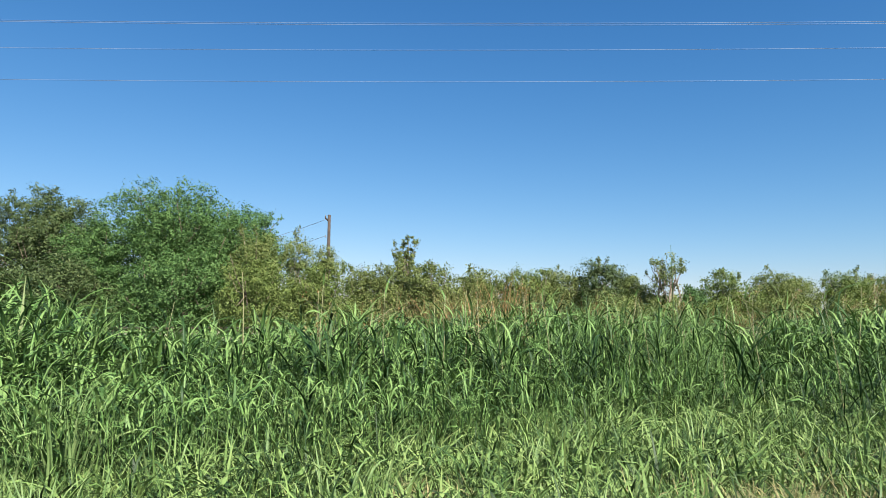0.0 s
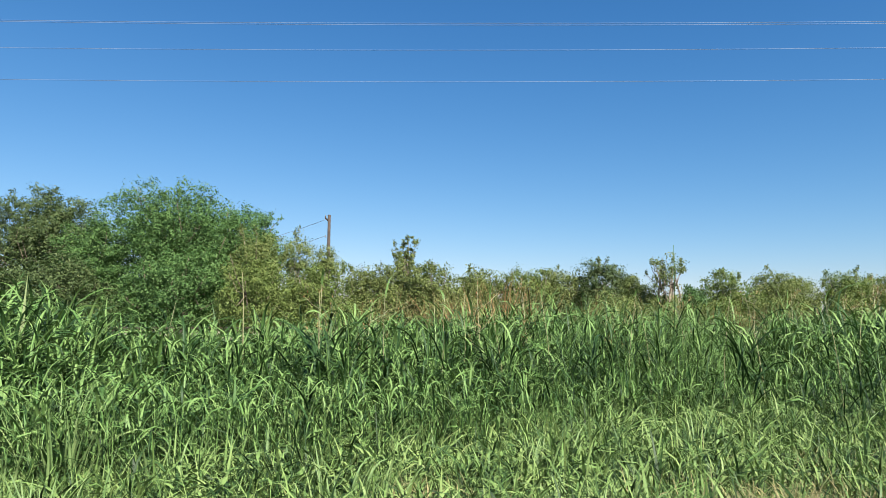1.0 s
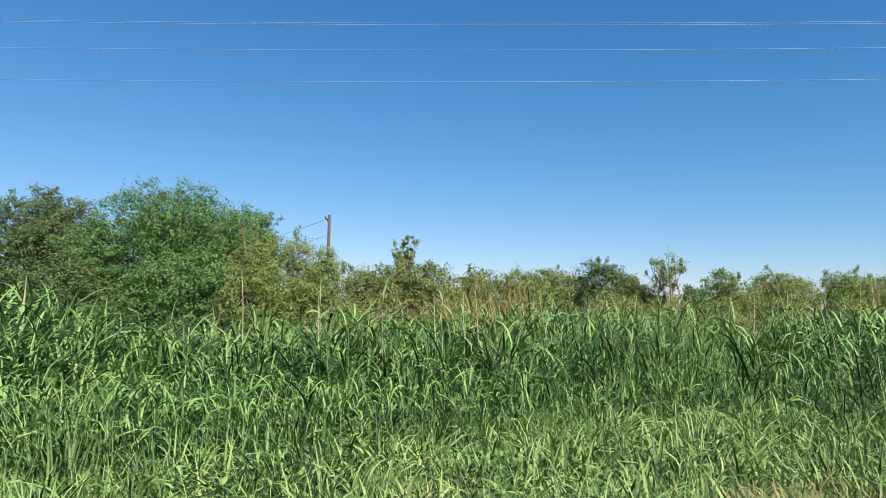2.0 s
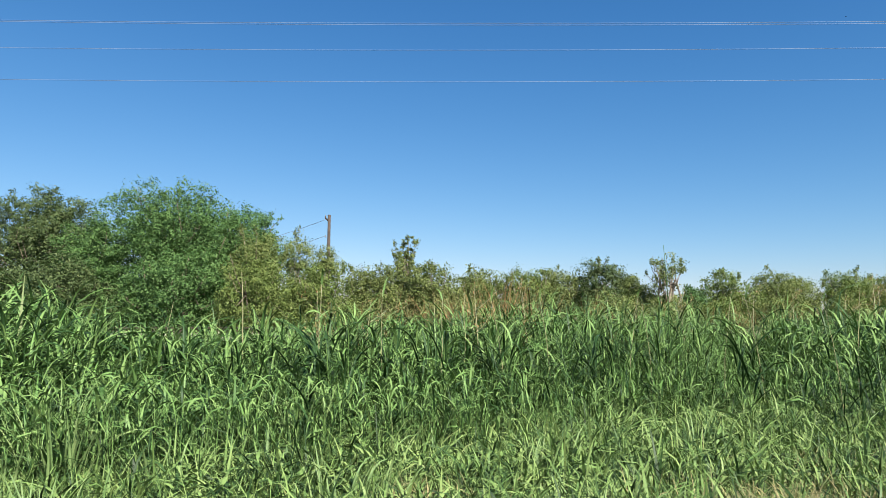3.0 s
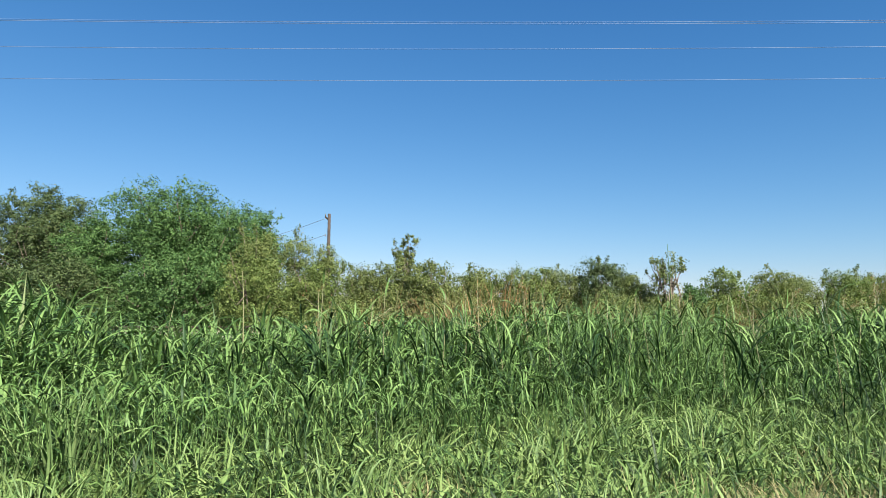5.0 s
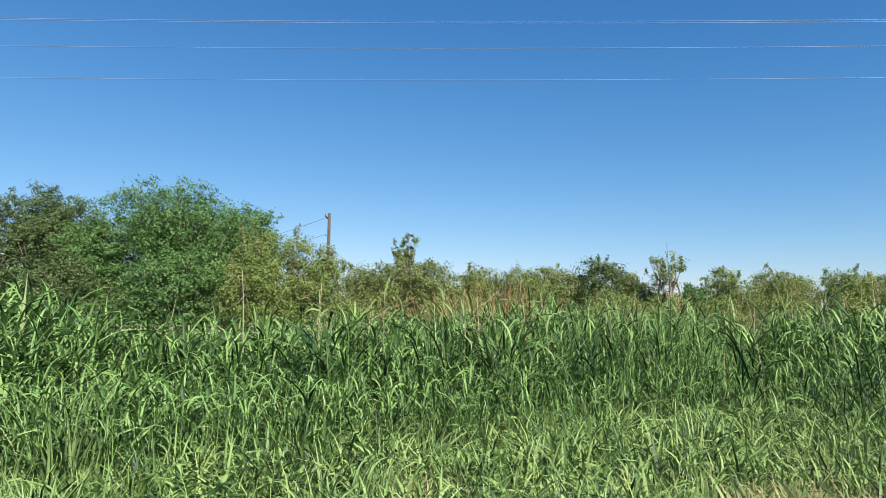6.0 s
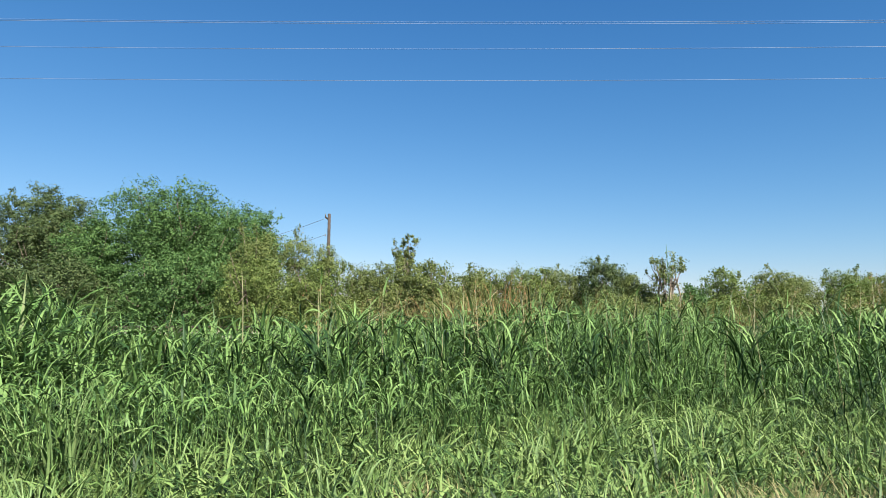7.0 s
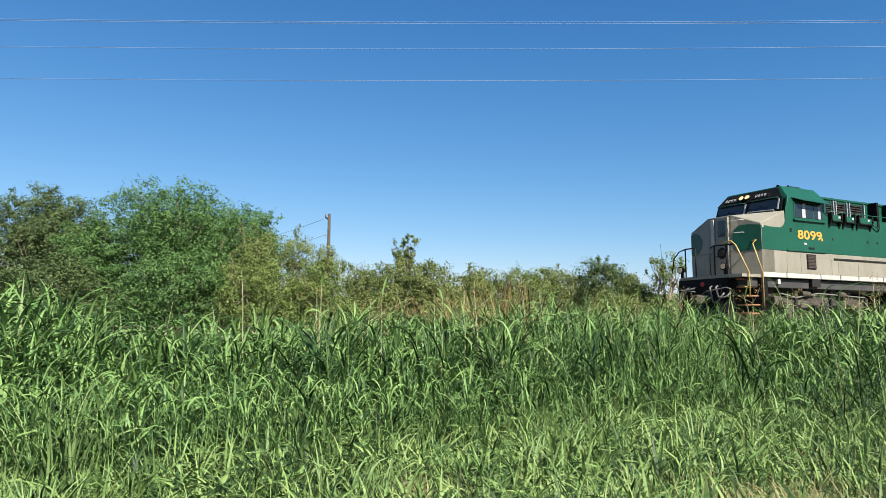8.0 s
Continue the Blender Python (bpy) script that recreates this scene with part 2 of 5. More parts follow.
def lettering(name, text, size, mat, parent, m, label="", depth=0.004, gap=1.0, fat=0.012):
    cu = bpy.data.curves.new(name, "FONT")
    cu.body, cu.size, cu.extrude, cu.align_x, cu.align_y, cu.offset, cu.space_character = text, size, depth, "CENTER", "CENTER", size * fat, gap
    tmp = bpy.data.objects.new(name, cu)
    scene.collection.objects.link(tmp)
    me = bpy.data.meshes.new_from_object(tmp.evaluated_get(bpy.context.evaluated_depsgraph_get()))
    bpy.data.objects.remove(tmp)
    me.materials.clear()
    me.materials.append(mat)
    ob = new(name, me)
    ob.parent, ob.matrix_basis = parent, m
    return tagged(ob, label)


# ---- ground and railway ----
def make_ground():
    bm = bmesh.new()
    ns = [-3000, -400, -60, -15, 0, 6, 10, 12.6, 13.1, 13.6, 14.3, 15.1, 15.5, 16.4, 17.3, 18.2, 19.1, 19.5, 20.3, 21.2, 23, 30, 45, 70, 150, 500, 3500]
    ss = [-3000, -500, -120] + list(range(-60, 121, 4)) + [180, 500, 3000]
    rng = random.Random(3)
    grid = [[bm.verts.new(on_line(s, n, ground_z(n) + (rng.uniform(-0.05, 0.05) if -60 < s < 120 and 2 < n < 70 else 0))) for n in ns] for s in ss]
    for r0, r1 in zip(grid, grid[1:]):
        for k in range(len(ns) - 1):
            f = bm.faces.new((r0[k], r1[k], r1[k + 1], r0[k + 1]))
            f.smooth = True
            f.material_index = 1 if 14.3 <= ns[k] < 20.3 else 0
    bmesh.ops.recalc_face_normals(bm, faces=bm.faces)
    tagged(part("ground", bm, [M_SOIL, M_BALLAST]), "green meadow ground with a raised ballast bank", "ground", kind="structure")


make_ground()


def make_track():
    track = tagged(new("railway_track"), "rusty steel railway track on pale crushed stone", "railway track", kind="structure")
    track.matrix_basis = Matrix.Translation(on_line(0, TRACK_N, 0)) @ pose(0, 0, 0, 0, 0, TURN)
    prof = ((-0.075, 0), (0.075, 0), (0.075, 0.02), (0.012, 0.045), (0.012, 0.125), (0.036, 0.14), (0.036, 0.172), (-0.036, 0.172), (-0.036, 0.14), (-0.012, 0.125), (-0.012, 0.045), (-0.075, 0.02))
    for y in (-0.755, 0.755):
        bm = bmesh.new()
        loft(bm, [[(x, y + a, RAIL_Z - 0.172 + h) for a, h in prof] for x in (-160, 0, 40, 420)])
        rail = part("rail", bm, M_RUST, track, "rust-brown steel rail with polished head")
        bm = bmesh.new()
        box(bm, -160, 420, y - 0.03, y + 0.03, RAIL_Z - 0.002, RAIL_Z + 0.003)
        part("rail_head", bm, M_RAILTOP, rail)
    me = None
    for i in range(150):
        if me is None:
            bm = boxed(-0.115, 0.115, -1.3, 1.3, 1.27, 1.425, bevel=0.012)
            tie = part("tie", bm, M_TIE, track)
            me = tie.data
        else:
            tie = new("tie", me)
            tie.parent = track
        tie.matrix_basis = pose(-22 + i * 0.53, 0, random.uniform(-0.01, 0.01), 0, 0, random.uniform(-1, 1))
    # crushed stone
    rng = np.random.default_rng(5)
    k = 9000
    s, n = rng.uniform(-20, 45, k), rng.uniform(-2.9, 2.9, k)
    z = np.array([ground_z(TRACK_N + v) for v in n]) + np.where(np.abs(n) < 1.9, rng.uniform(0.0, 0.05, k), rng.uniform(0, 0.03, k))
    k2 = 4200
    s = np.concatenate([s, rng.uniform(-20, 45, k2)])
    n = np.concatenate([n, rng.uniform(-2.35, -1.25, k2)])
    z = np.concatenate([z, 1.36 + 0.13 * rng.random(k2) * np.clip(1 - np.abs(n[k:] + 1.7) / 0.7, 0, 1)])
    k += k2
    octa = np.array([(1, 0, 0), (-1, 0, 0), (0, 1, 0), (0, -1, 0), (0, 0, 1), (0, 0, -1)], float)
    tri = np.array([(0, 2, 4), (2, 1, 4), (1, 3, 4), (3, 0, 4), (2, 0, 5), (1, 2, 5), (3, 1, 5), (0, 3, 5)])
    size = rng.uniform(0.022, 0.05, (k, 1, 1))
    v = octa[None] * size * rng.uniform(0.6, 1.3, (k, 6, 1)) + rng.normal(0, 0.008, (k, 6, 3))
    v += np.stack([s, n, z], 1)[:, None]
    f = tri[None] + (np.arange(k) * 6)[:, None, None]
    me = mesh_from("ballast", v.reshape(-1, 3), f.reshape(-1, 3), M_STONE)
    me.polygons.foreach_set("use_smooth", np.zeros(len(me.polygons), dtype=bool))
    ob = tagged(new("ballast", me), "pale crushed stone under the rails", "ballast", kind="stuff")
    ob.matrix_basis = track.matrix_basis.copy()


make_track()


# ---- plants ----
def blades(rng, base, heading, length, width, lean, bend, power=1.5, seg=5, taper=0.6, fold=0.0):
    """Vertices and faces of arching blades: each starts at base, leans and bends over towards its heading."""
    k = len(base)
    t = np.linspace(0, 1, seg + 1)
    mid = (t[:-1] + t[1:]) / 2
    ang = lean[:, None] + bend[:, None] * mid[None] ** np.reshape(power, (-1, 1))
    dl = length[:, None] / seg
    out = np.concatenate([np.zeros((k, 1)), np.cumsum(np.sin(ang) * dl, 1)], 1)
    up = np.concatenate([np.zeros((k, 1)), np.cumsum(np.cos(ang) * dl, 1)], 1)
    ch, sh = np.cos(heading)[:, None], np.sin(heading)[:, None]
    c = np.stack([base[:, 0:1] + out * ch, base[:, 1:2] + out * sh, base[:, 2:3] + up], 2)
    w = width[:, None] * np.clip(np.minimum(0.55 + t * 3, (1 - t) * 1.0 / taper + 0.04), 0.03, 1)[None] * 0.5
    twist = rng.uniform(-0.5, 0.5, (k, 1)) + rng.uniform(-1.1, 1.1, (k, 1)) * t[None]
    side = np.stack([-sh * np.cos(twist), ch * np.cos(twist), np.sin(twist)], 2) * w[:, :, None]
    if fold:
        # a channelled leaf: the midrib lies below both edges
        at = np.pad(ang, ((0, 0), (0, 1)), "edge")
        rib = np.stack([ch * np.cos(at), sh * np.cos(at), -np.sin(at)], 2) * w[:, :, None] * fold
        v = np.stack([c - side, c + rib, c + side], 2).reshape(k, -1, 3)
        q = np.array([(3 * i + j, 3 * i + j + 1, 3 * i + j + 4, 3 * i + j + 3) for i in range(seg) for j in (0, 1)])
    else:
        v = np.stack([c - side, c + side], 2).reshape(k, -1, 3)
        q = np.array([(2 * i, 2 * i + 1, 2 * i + 3, 2 * i + 2) for i in range(seg)])
    f = q[None] + (np.arange(k) * v.shape[1])[:, None, None]
    return v.reshape(-1, 3), f.reshape(-1, 4)


def join(chunks):
    vs, fs, o = [], [], 0
    for v, f in chunks:
        vs.append(v)
        fs.append(f + o)
        o += len(v)
    return np.concatenate(vs), np.concatenate(fs)


def line_z(x, y):
    """Ground height under points of the plan."""
    n = x * N.x + y * N.y
    return np.interp(n, (12.6, 13.6, 15.1, 15.5, 19.1, 19.5, 21.2), (0, 0.15, 1.15, 1.38, 1.38, 1.15, 0.1))


def tall_edge(a):
    """Distance at which the tall grass begins, by x / y."""
    return np.interp(a, (-1.2, -0.64, -0.45, -0.2, 0.0, 0.2, 0.3, 0.4, 0.5, 0.55, 0.64, 1.2),
                     (7.6, 7.8, 8.3, 9.2, 9.8, 10.8, 11.6, 12.2, 12.6, 12.0, 11.4, 11.0))


def soft_noise(x, y, scale, seed):
    r = np.random.default_rng(seed)
    out = np.zeros_like(x)
    for i in range(6):
        a, p = r.uniform(0, 2 * math.pi, 2)
        out += np.sin((x * math.cos(a) + y * math.sin(a)) * scale * (0.6 + 0.35 * i) + p)
    return out / 3.2


def grass_short():
    rng = np.random.default_rng(11)
    k = 135000
    y = 3.6 + (13.6 - 3.6) * rng.random(k) ** 0.75
    a = rng.uniform(-0.82, 0.82, k)
    keep = rng.random(k) < 0.35 + 0.65 * y / 11
    keep &= y < tall_edge(a) + 1.4
    y, a = y[keep], a[keep]
    x = a * y
    k = len(x)
    tuft = soft_noise(x, y, 1.6, 4)
    bare = np.clip(np.exp(-(((x - 2.9) / 0.9) ** 2 + ((y - 6.2) / 0.45) ** 2)) + np.exp(-(((x + 0.15) / 0.35) ** 2 + ((y - 6.4) / 0.3) ** 2)), 0, 1)
    h = (0.36 + 0.1 * tuft + 0.22 * np.clip((y - 5.5) / 4, 0, 1) + rng.normal(0, 0.11, k)) * (1 - 0.8 * bare)
    h = np.clip(h, 0.1, 0.95) * np.where(rng.random(k) < 0.3, 1.2, 0.85)
    v, f = blades(rng, np.stack([x, y, np.zeros(k)], 1), rng.uniform(0, 2 * math.pi, k), h, rng.uniform(0.008, 0.024, k) * (1 + 0.3 * (h > 0.5)),
                  np.abs(rng.normal(0.38, 0.34, k)), rng.gamma(2.8, 0.85, k), rng.uniform(0.8, 2.4, k), seg=4)
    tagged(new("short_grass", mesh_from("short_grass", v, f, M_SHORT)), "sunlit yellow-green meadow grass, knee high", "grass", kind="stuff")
    # dry thatch where the meadow is thin
    k = 2600
    x = np.concatenate([rng.normal(2.9, 0.8, k // 2), rng.normal(-0.15, 0.35, k // 8), rng.normal(4.7, 0.6, k // 2), rng.uniform(-4, 4, k // 8)])
    y = np.concatenate([rng.normal(6.05, 0.35, k // 2), rng.normal(6.3, 0.25, k // 8), rng.normal(7.5, 0.6, k // 2), rng.uniform(4.5, 8, k // 8)])
    k = len(x)
    v, f = blades(rng, np.stack([x, y, np.zeros(k)], 1), rng.uniform(0, 6.28, k), rng.uniform(0.12, 0.42, k), rng.uniform(0.006, 0.014, k), rng.uniform(0.1, 0.9, k), rng.gamma(2.2, 0.6, k), seg=4)
    tagged(new("dry_thatch", mesh_from("dry_thatch", v, f, M_THATCH)), "dry straw-coloured thatch between the green blades", "dry grass", kind="stuff")
    # the same meadow round and behind the camera
    k = 16000
    x, y = rng.uniform(-14, 14, k), rng.uniform(-9, 9, k)
    keep = (np.hypot(x, y) > 1.0) & ((y < 3.7) | (np.abs(x / np.maximum(y, 0.1)) > 0.8))
    x, y = x[keep], y[keep]
    k = len(x)
    v, f = blades(rng, np.stack([x, y, np.zeros(k)], 1), rng.uniform(0, 6.28, k), rng.uniform(0.2, 0.5, k), rng.uniform(0.014, 0.035, k), np.abs(rng.normal(0.25, 0.28, k)), rng.gamma(2.2, 0.75, k), seg=3)
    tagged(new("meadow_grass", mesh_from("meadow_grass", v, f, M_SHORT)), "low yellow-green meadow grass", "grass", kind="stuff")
    # broad low herb leaves between the blades
    k = 2600
    y = rng.uniform(4.4, 7.4, k)
    x = rng.uniform(-0.7, 0.25, k) * y
    keep = soft_noise(x, y, 1.1, 9) > 0.05
    x, y = x[keep], y[keep]
    k = len(x)
    v, f = blades(rng, np.stack([x, y, rng.uniform(0.05, 0.38, k)], 1), rng.uniform(0, 2 * math.pi, k), rng.uniform(0.06, 0.13, k), rng.uniform(0.022, 0.045, k),
                  rng.uniform(0.5, 1.3, k), rng.uniform(0.1, 0.9, k), seg=3, taper=0.7)
    tagged(new("low_herbs", mesh_from("low_herbs", v, f, M_SHORT)), "small broad-leaved green weeds between the grass", "weeds", kind="stuff")


def reed_plants(rng, x, y, h, leaves=8, broad=0.038, fold=0.0):
    """Tall grass plants: a thin stem with long arching leaves, broad or narrow by the plant, some folded over sharply."""
    k = len(x)
    z = line_z(x, y)
    lean, head = np.abs(rng.normal(0.06, 0.09, k)), rng.uniform(0, 2 * math.pi, k)
    own = np.broadcast_to(broad, (k,)) * rng.uniform(0.5, 1.25, k)
    ch = [blades(rng, np.stack([x, y, z], 1), head, h * 0.95, np.full(k, 0.012), lean, rng.uniform(0, 0.25, k), seg=4, taper=0.4)]
    for i in range(leaves):
        at = (i + rng.uniform(0.1, 0.9, k)) / leaves * 0.84 + 0.06
        off = np.sin(lean) * h * at
        base = np.stack([x + off * np.cos(head), y + off * np.sin(head), z + h * at * np.cos(lean) * 0.95], 1)
        ln = h * rng.uniform(0.36, 0.78, k) * (1.12 - 0.42 * at)
        ch.append(blades(rng, base, rng.uniform(0, 2 * math.pi, k), ln, rng.uniform(0.6, 1.15, k) * own, rng.uniform(0.1, 0.95, k), rng.gamma(4.2, 0.6, k), rng.uniform(0.8, 3.0, k), seg=6 if fold else 5, taper=0.72, fold=fold))
    return join(ch)


def grass_tall():
    """The tall belt in six swathes that rock in the wind, and a far belt along the bank."""
    made = []
    # the step from meadow to belt is filled by half-tall plants
    rng = np.random.default_rng(39)
    a = rng.uniform(-0.8, 0.8, 2300)
    y = tall_edge(a) - 1.3 + 2.2 * rng.random(2300)
    v, f = reed_plants(rng, a * y, y, rng.uniform(0.5, 1.1, 2300), 6, 0.026)
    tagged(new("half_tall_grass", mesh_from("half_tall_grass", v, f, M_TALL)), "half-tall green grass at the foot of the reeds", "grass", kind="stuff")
    edges = (-0.80, -0.5, -0.25, 0.0, 0.22, 0.42, 0.80)
    for i, (a0, a1) in enumerate(zip(edges, edges[1:])):
        rng = np.random.default_rng(40 + i)
        k = int(3900 * (a1 - a0))
        a = rng.uniform(a0, a1, k)
        front = tall_edge(a)
        y = front + rng.random(k) ** 1.5 * (15.0 / (0.891 - 0.454 * a) - 0.3 - front) * 1.0
        y = y + rng.normal(0, 0.3, k)
        n = a * y * N.x + y * N.y
        keep = n < 14.6
        a, y, front = a[keep], y[keep], front[keep]
        x = a * y
        k = len(x)
        crest = np.interp(a, (-0.64, -0.55, -0.48, -0.3, -0.1, 0.1, 0.3, 0.40, 0.425, 0.455, 0.48, 0.52, 0.64), (1.95, 1.84, 1.50, 1.42, 1.58, 1.78, 1.80, 1.82, 1.58, 1.56, 1.80, 1.78, 1.80))
        dist = np.clip((y - front) / 1.6, 0, 1)
        h = crest * (0.55 + 0.45 * dist) * (1 + 0.11 * soft_noise(x, y, 1.9, 21)) + rng.normal(0, 0.15, k)
        h = np.maximum(h - line_z(x, y) * 0.85, 0.35)
        wide = np.interp(a, (-0.6, -0.3, 0.05, 0.25, 0.45, 0.52, 0.6), (0.046, 0.042, 0.036, 0.027, 0.022, 0.034, 0.042))
        first = y < front + 1.1
        v, f = join([reed_plants(rng, x[p], y[p], h[p], 8, wide[p], fold) for p, fold in ((first, 0.55), (~first, 0.0))])
        c = np.array([(a0 + a1) / 2 * 11, 11, 0])
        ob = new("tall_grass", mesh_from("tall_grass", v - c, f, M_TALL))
        ob.location = c
        made.append(tagged(ob, "dense dark green tall reed grass with arching leaves", "grass", kind="stuff"))
    return made


def grass_sides():
    """Coarser grass past both ends of the belt and beyond the line."""
    rng = np.random.default_rng(77)
    k = 2600
    x = np.concatenate([rng.uniform(-30, -8, k // 2), rng.uniform(8, 38, k // 2)])
    y = rng.uniform(3, 22, k)
    n = x * N.x + y * N.y
    keep = (n < 14.4) & (np.abs(x / y) > 0.8)
    x, y = x[keep], y[keep]
    v, f = reed_plants(rng, x, y, rng.uniform(1.0, 1.7, len(x)), 6, 0.036)
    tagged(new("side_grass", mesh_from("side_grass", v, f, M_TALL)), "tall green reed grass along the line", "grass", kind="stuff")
    k = 5200
    s, n = rng.uniform(-25, 70, k), rng.uniform(20.4, 24.5, k)
    x, y = s * T.x + n * N.x, s * T.y + n * N.y
    ch = [blades(rng, np.stack([x, y, line_z(x, y)], 1), rng.uniform(0, 6.28, k), rng.uniform(0.6, 1.7, k), rng.uniform(0.012, 0.03, k), rng.uniform(0, 0.3, k), rng.uniform(0.2, 1.4, k), seg=4)]
    tagged(new("far_grass", mesh_from("far_grass", *join(ch), M_SHORT)), "rough grass behind the railway line", "grass", kind="stuff")
    # pale arching stems on the near bank
    k = 5600
    s, n = rng.uniform(2, 46, k), rng.uniform(12.4, 15.0, k)
    x, y = s * T.x + n * N.x, s * T.y + n * N.y
    keep = rng.random(k) < np.interp(x / y, (-0.3, -0.2, 0.30, 0.41, 0.43, 0.455, 0.475, 0.52), (0.15, 0.6, 0.6, 0.4, 0.05, 0.05, 0.4, 0.45))
    x, y = x[keep], y[keep]
    k = len(x)
    z = line_z(x, y)
    v, f = blades(rng, np.stack([x, y, z], 1), rng.uniform(0, 6.28, k), rng.uniform(1.4, 2.6, k) - z * 0.8, rng.uniform(0.010, 0.024, k), rng.uniform(0, 0.3, k), rng.gamma(3.0, 0.62, k), 2.2, 8)
    tagged(new("pale_grass", mesh_from("pale_grass", v, f, M_PALEGRASS)), "pale olive arching grass stems on the bank", "grass", kind="stuff")
    k = 4200
    s = np.concatenate([rng.uniform(8, 26, k // 2), rng.normal(13, 2.0, k // 4), rng.normal(27, 2.5, k // 4)])
    k = len(s)
    n = rng.uniform(20.2, 22.8, k)
    x, y = s * T.x + n * N.x, s * T.y + n * N.y
    ch = [blades(rng, np.stack([x, y, line_z(x, y)], 1), rng.uniform(0, 6.28, k), rng.uniform(0.9, 2.5, k) * (1 + 0.35 * np.exp(-((s - 13) / 2.5) ** 2)), rng.uniform(0.012, 0.034, k), rng.uniform(0, 0.35, k), rng.uniform(0.1, 1.0, k), seg=4)]
    tagged(new("dry_weeds", mesh_from("dry_weeds", *join(ch), M_DRY)), "dry reddish-brown weeds beside the line", "weeds", kind="stuff")


def stalk(name, label, x, y, h, lean, head, seed, leaves=3, r=0.006, mat=None, leaf_len=0.4, broad=0.0):
    """A single tall stem that stands out above the rest; parts: stem, each leaf."""
    rng = np.random.default_rng(seed)
    thing = tagged(new(name), label, "grass stalk", "stalks above the grass")
    z0 = float(line_z(np.array([x]), np.array([y]))[0])
    thing.location = (x, y, z0)
    d = Vector((math.cos(head), math.sin(head), 0))
    pts = [d * (lean * h * (i / 6) ** 2) + Vector((rng.normal(0, 0.008), 0, h * i / 6)) for i in range(7)]
    if broad:
        v, f = blades(rng, np.zeros((1, 3)), np.array([head]), np.array([h]), np.array([broad]), np.array([0.03]), np.array([lean * 2]), 2.0, 9, 0.35)
        ob = new("stem", mesh_from("stem", v, f, M_PALELEAF))
        ob.parent = thing
    else:
        part("stem", tube(bmesh.new(), pts, [r * (1 - 0.75 * i / 6) for i in range(7)], 6), mat or M_STALK, thing)
    for i in range(leaves):
        at = 0.45 + 0.5 * (i + 1) / max(leaves, 1)
        p = d * (lean * h * at ** 2) + Vector((0, 0, h * at))
        v, f = blades(rng, np.array([p]), rng.uniform(0, 6.28, 1), np.array([leaf_len * rng.uniform(0.7, 1.2)]), np.array([0.03]), rng.uniform(0.1, 0.5, 1), rng.uniform(0.5, 2.2, 1), seg=7, taper=0.8)
        ob = new("leaf", mesh_from("leaf", v, f, M_TALL))
        ob.parent = thing
    return thing


def seed_weed(x, y, h, seed):
    """A thin dry weed with side branches; parts: stem, seed head."""
    rng = np.random.default_rng(seed)
    weed = tagged(new("dry_weed"), "thin dry brown weed with seed heads", "weed", "dry weeds by the line")
    weed.location = (x, y, float(line_z(np.array([x]), np.array([y]))[0]))
    bm = bmesh.new()
    top = Vector((rng.normal(0, 0.08), rng.normal(0, 0.08), h))
    tube(bm, [(0, 0, -0.05), top * 0.5 + Vector((rng.normal(0, 0.03), 0, 0)), top], [0.011, 0.008, 0.003], 6)
    tips = [top]
    for i in range(9):
        at = rng.uniform(0.55, 0.95)
        p = top * at
        e = p + Vector((rng.normal(0, 0.22), rng.normal(0, 0.22), rng.uniform(0.12, 0.35)))
        tube(bm, [p, p.lerp(e, 0.5) + Vector((0, 0, -0.02)), e], [0.005, 0.004, 0.002], 5)
        tips += [e, p.lerp(e, 0.7)]
    part("stem", bm, M_STALK, weed)
    pos = np.repeat(np.array(tips), 9, 0) + rng.normal(0, 0.045, (len(tips) * 9, 3))
    v, f = blades(rng, pos, rng.uniform(0, 6.28, len(pos)), rng.uniform(0.03, 0.06, len(pos)), rng.uniform(0.012, 0.025, len(pos)), rng.uniform(0, 1.5, len(pos)), rng.uniform(0, 1, len(pos)), seg=3)
    ob = tagged(new("seed_head", mesh_from("seed_head", v, f, M_DRY)), kind="stuff")
    ob.parent = weed
    return weed


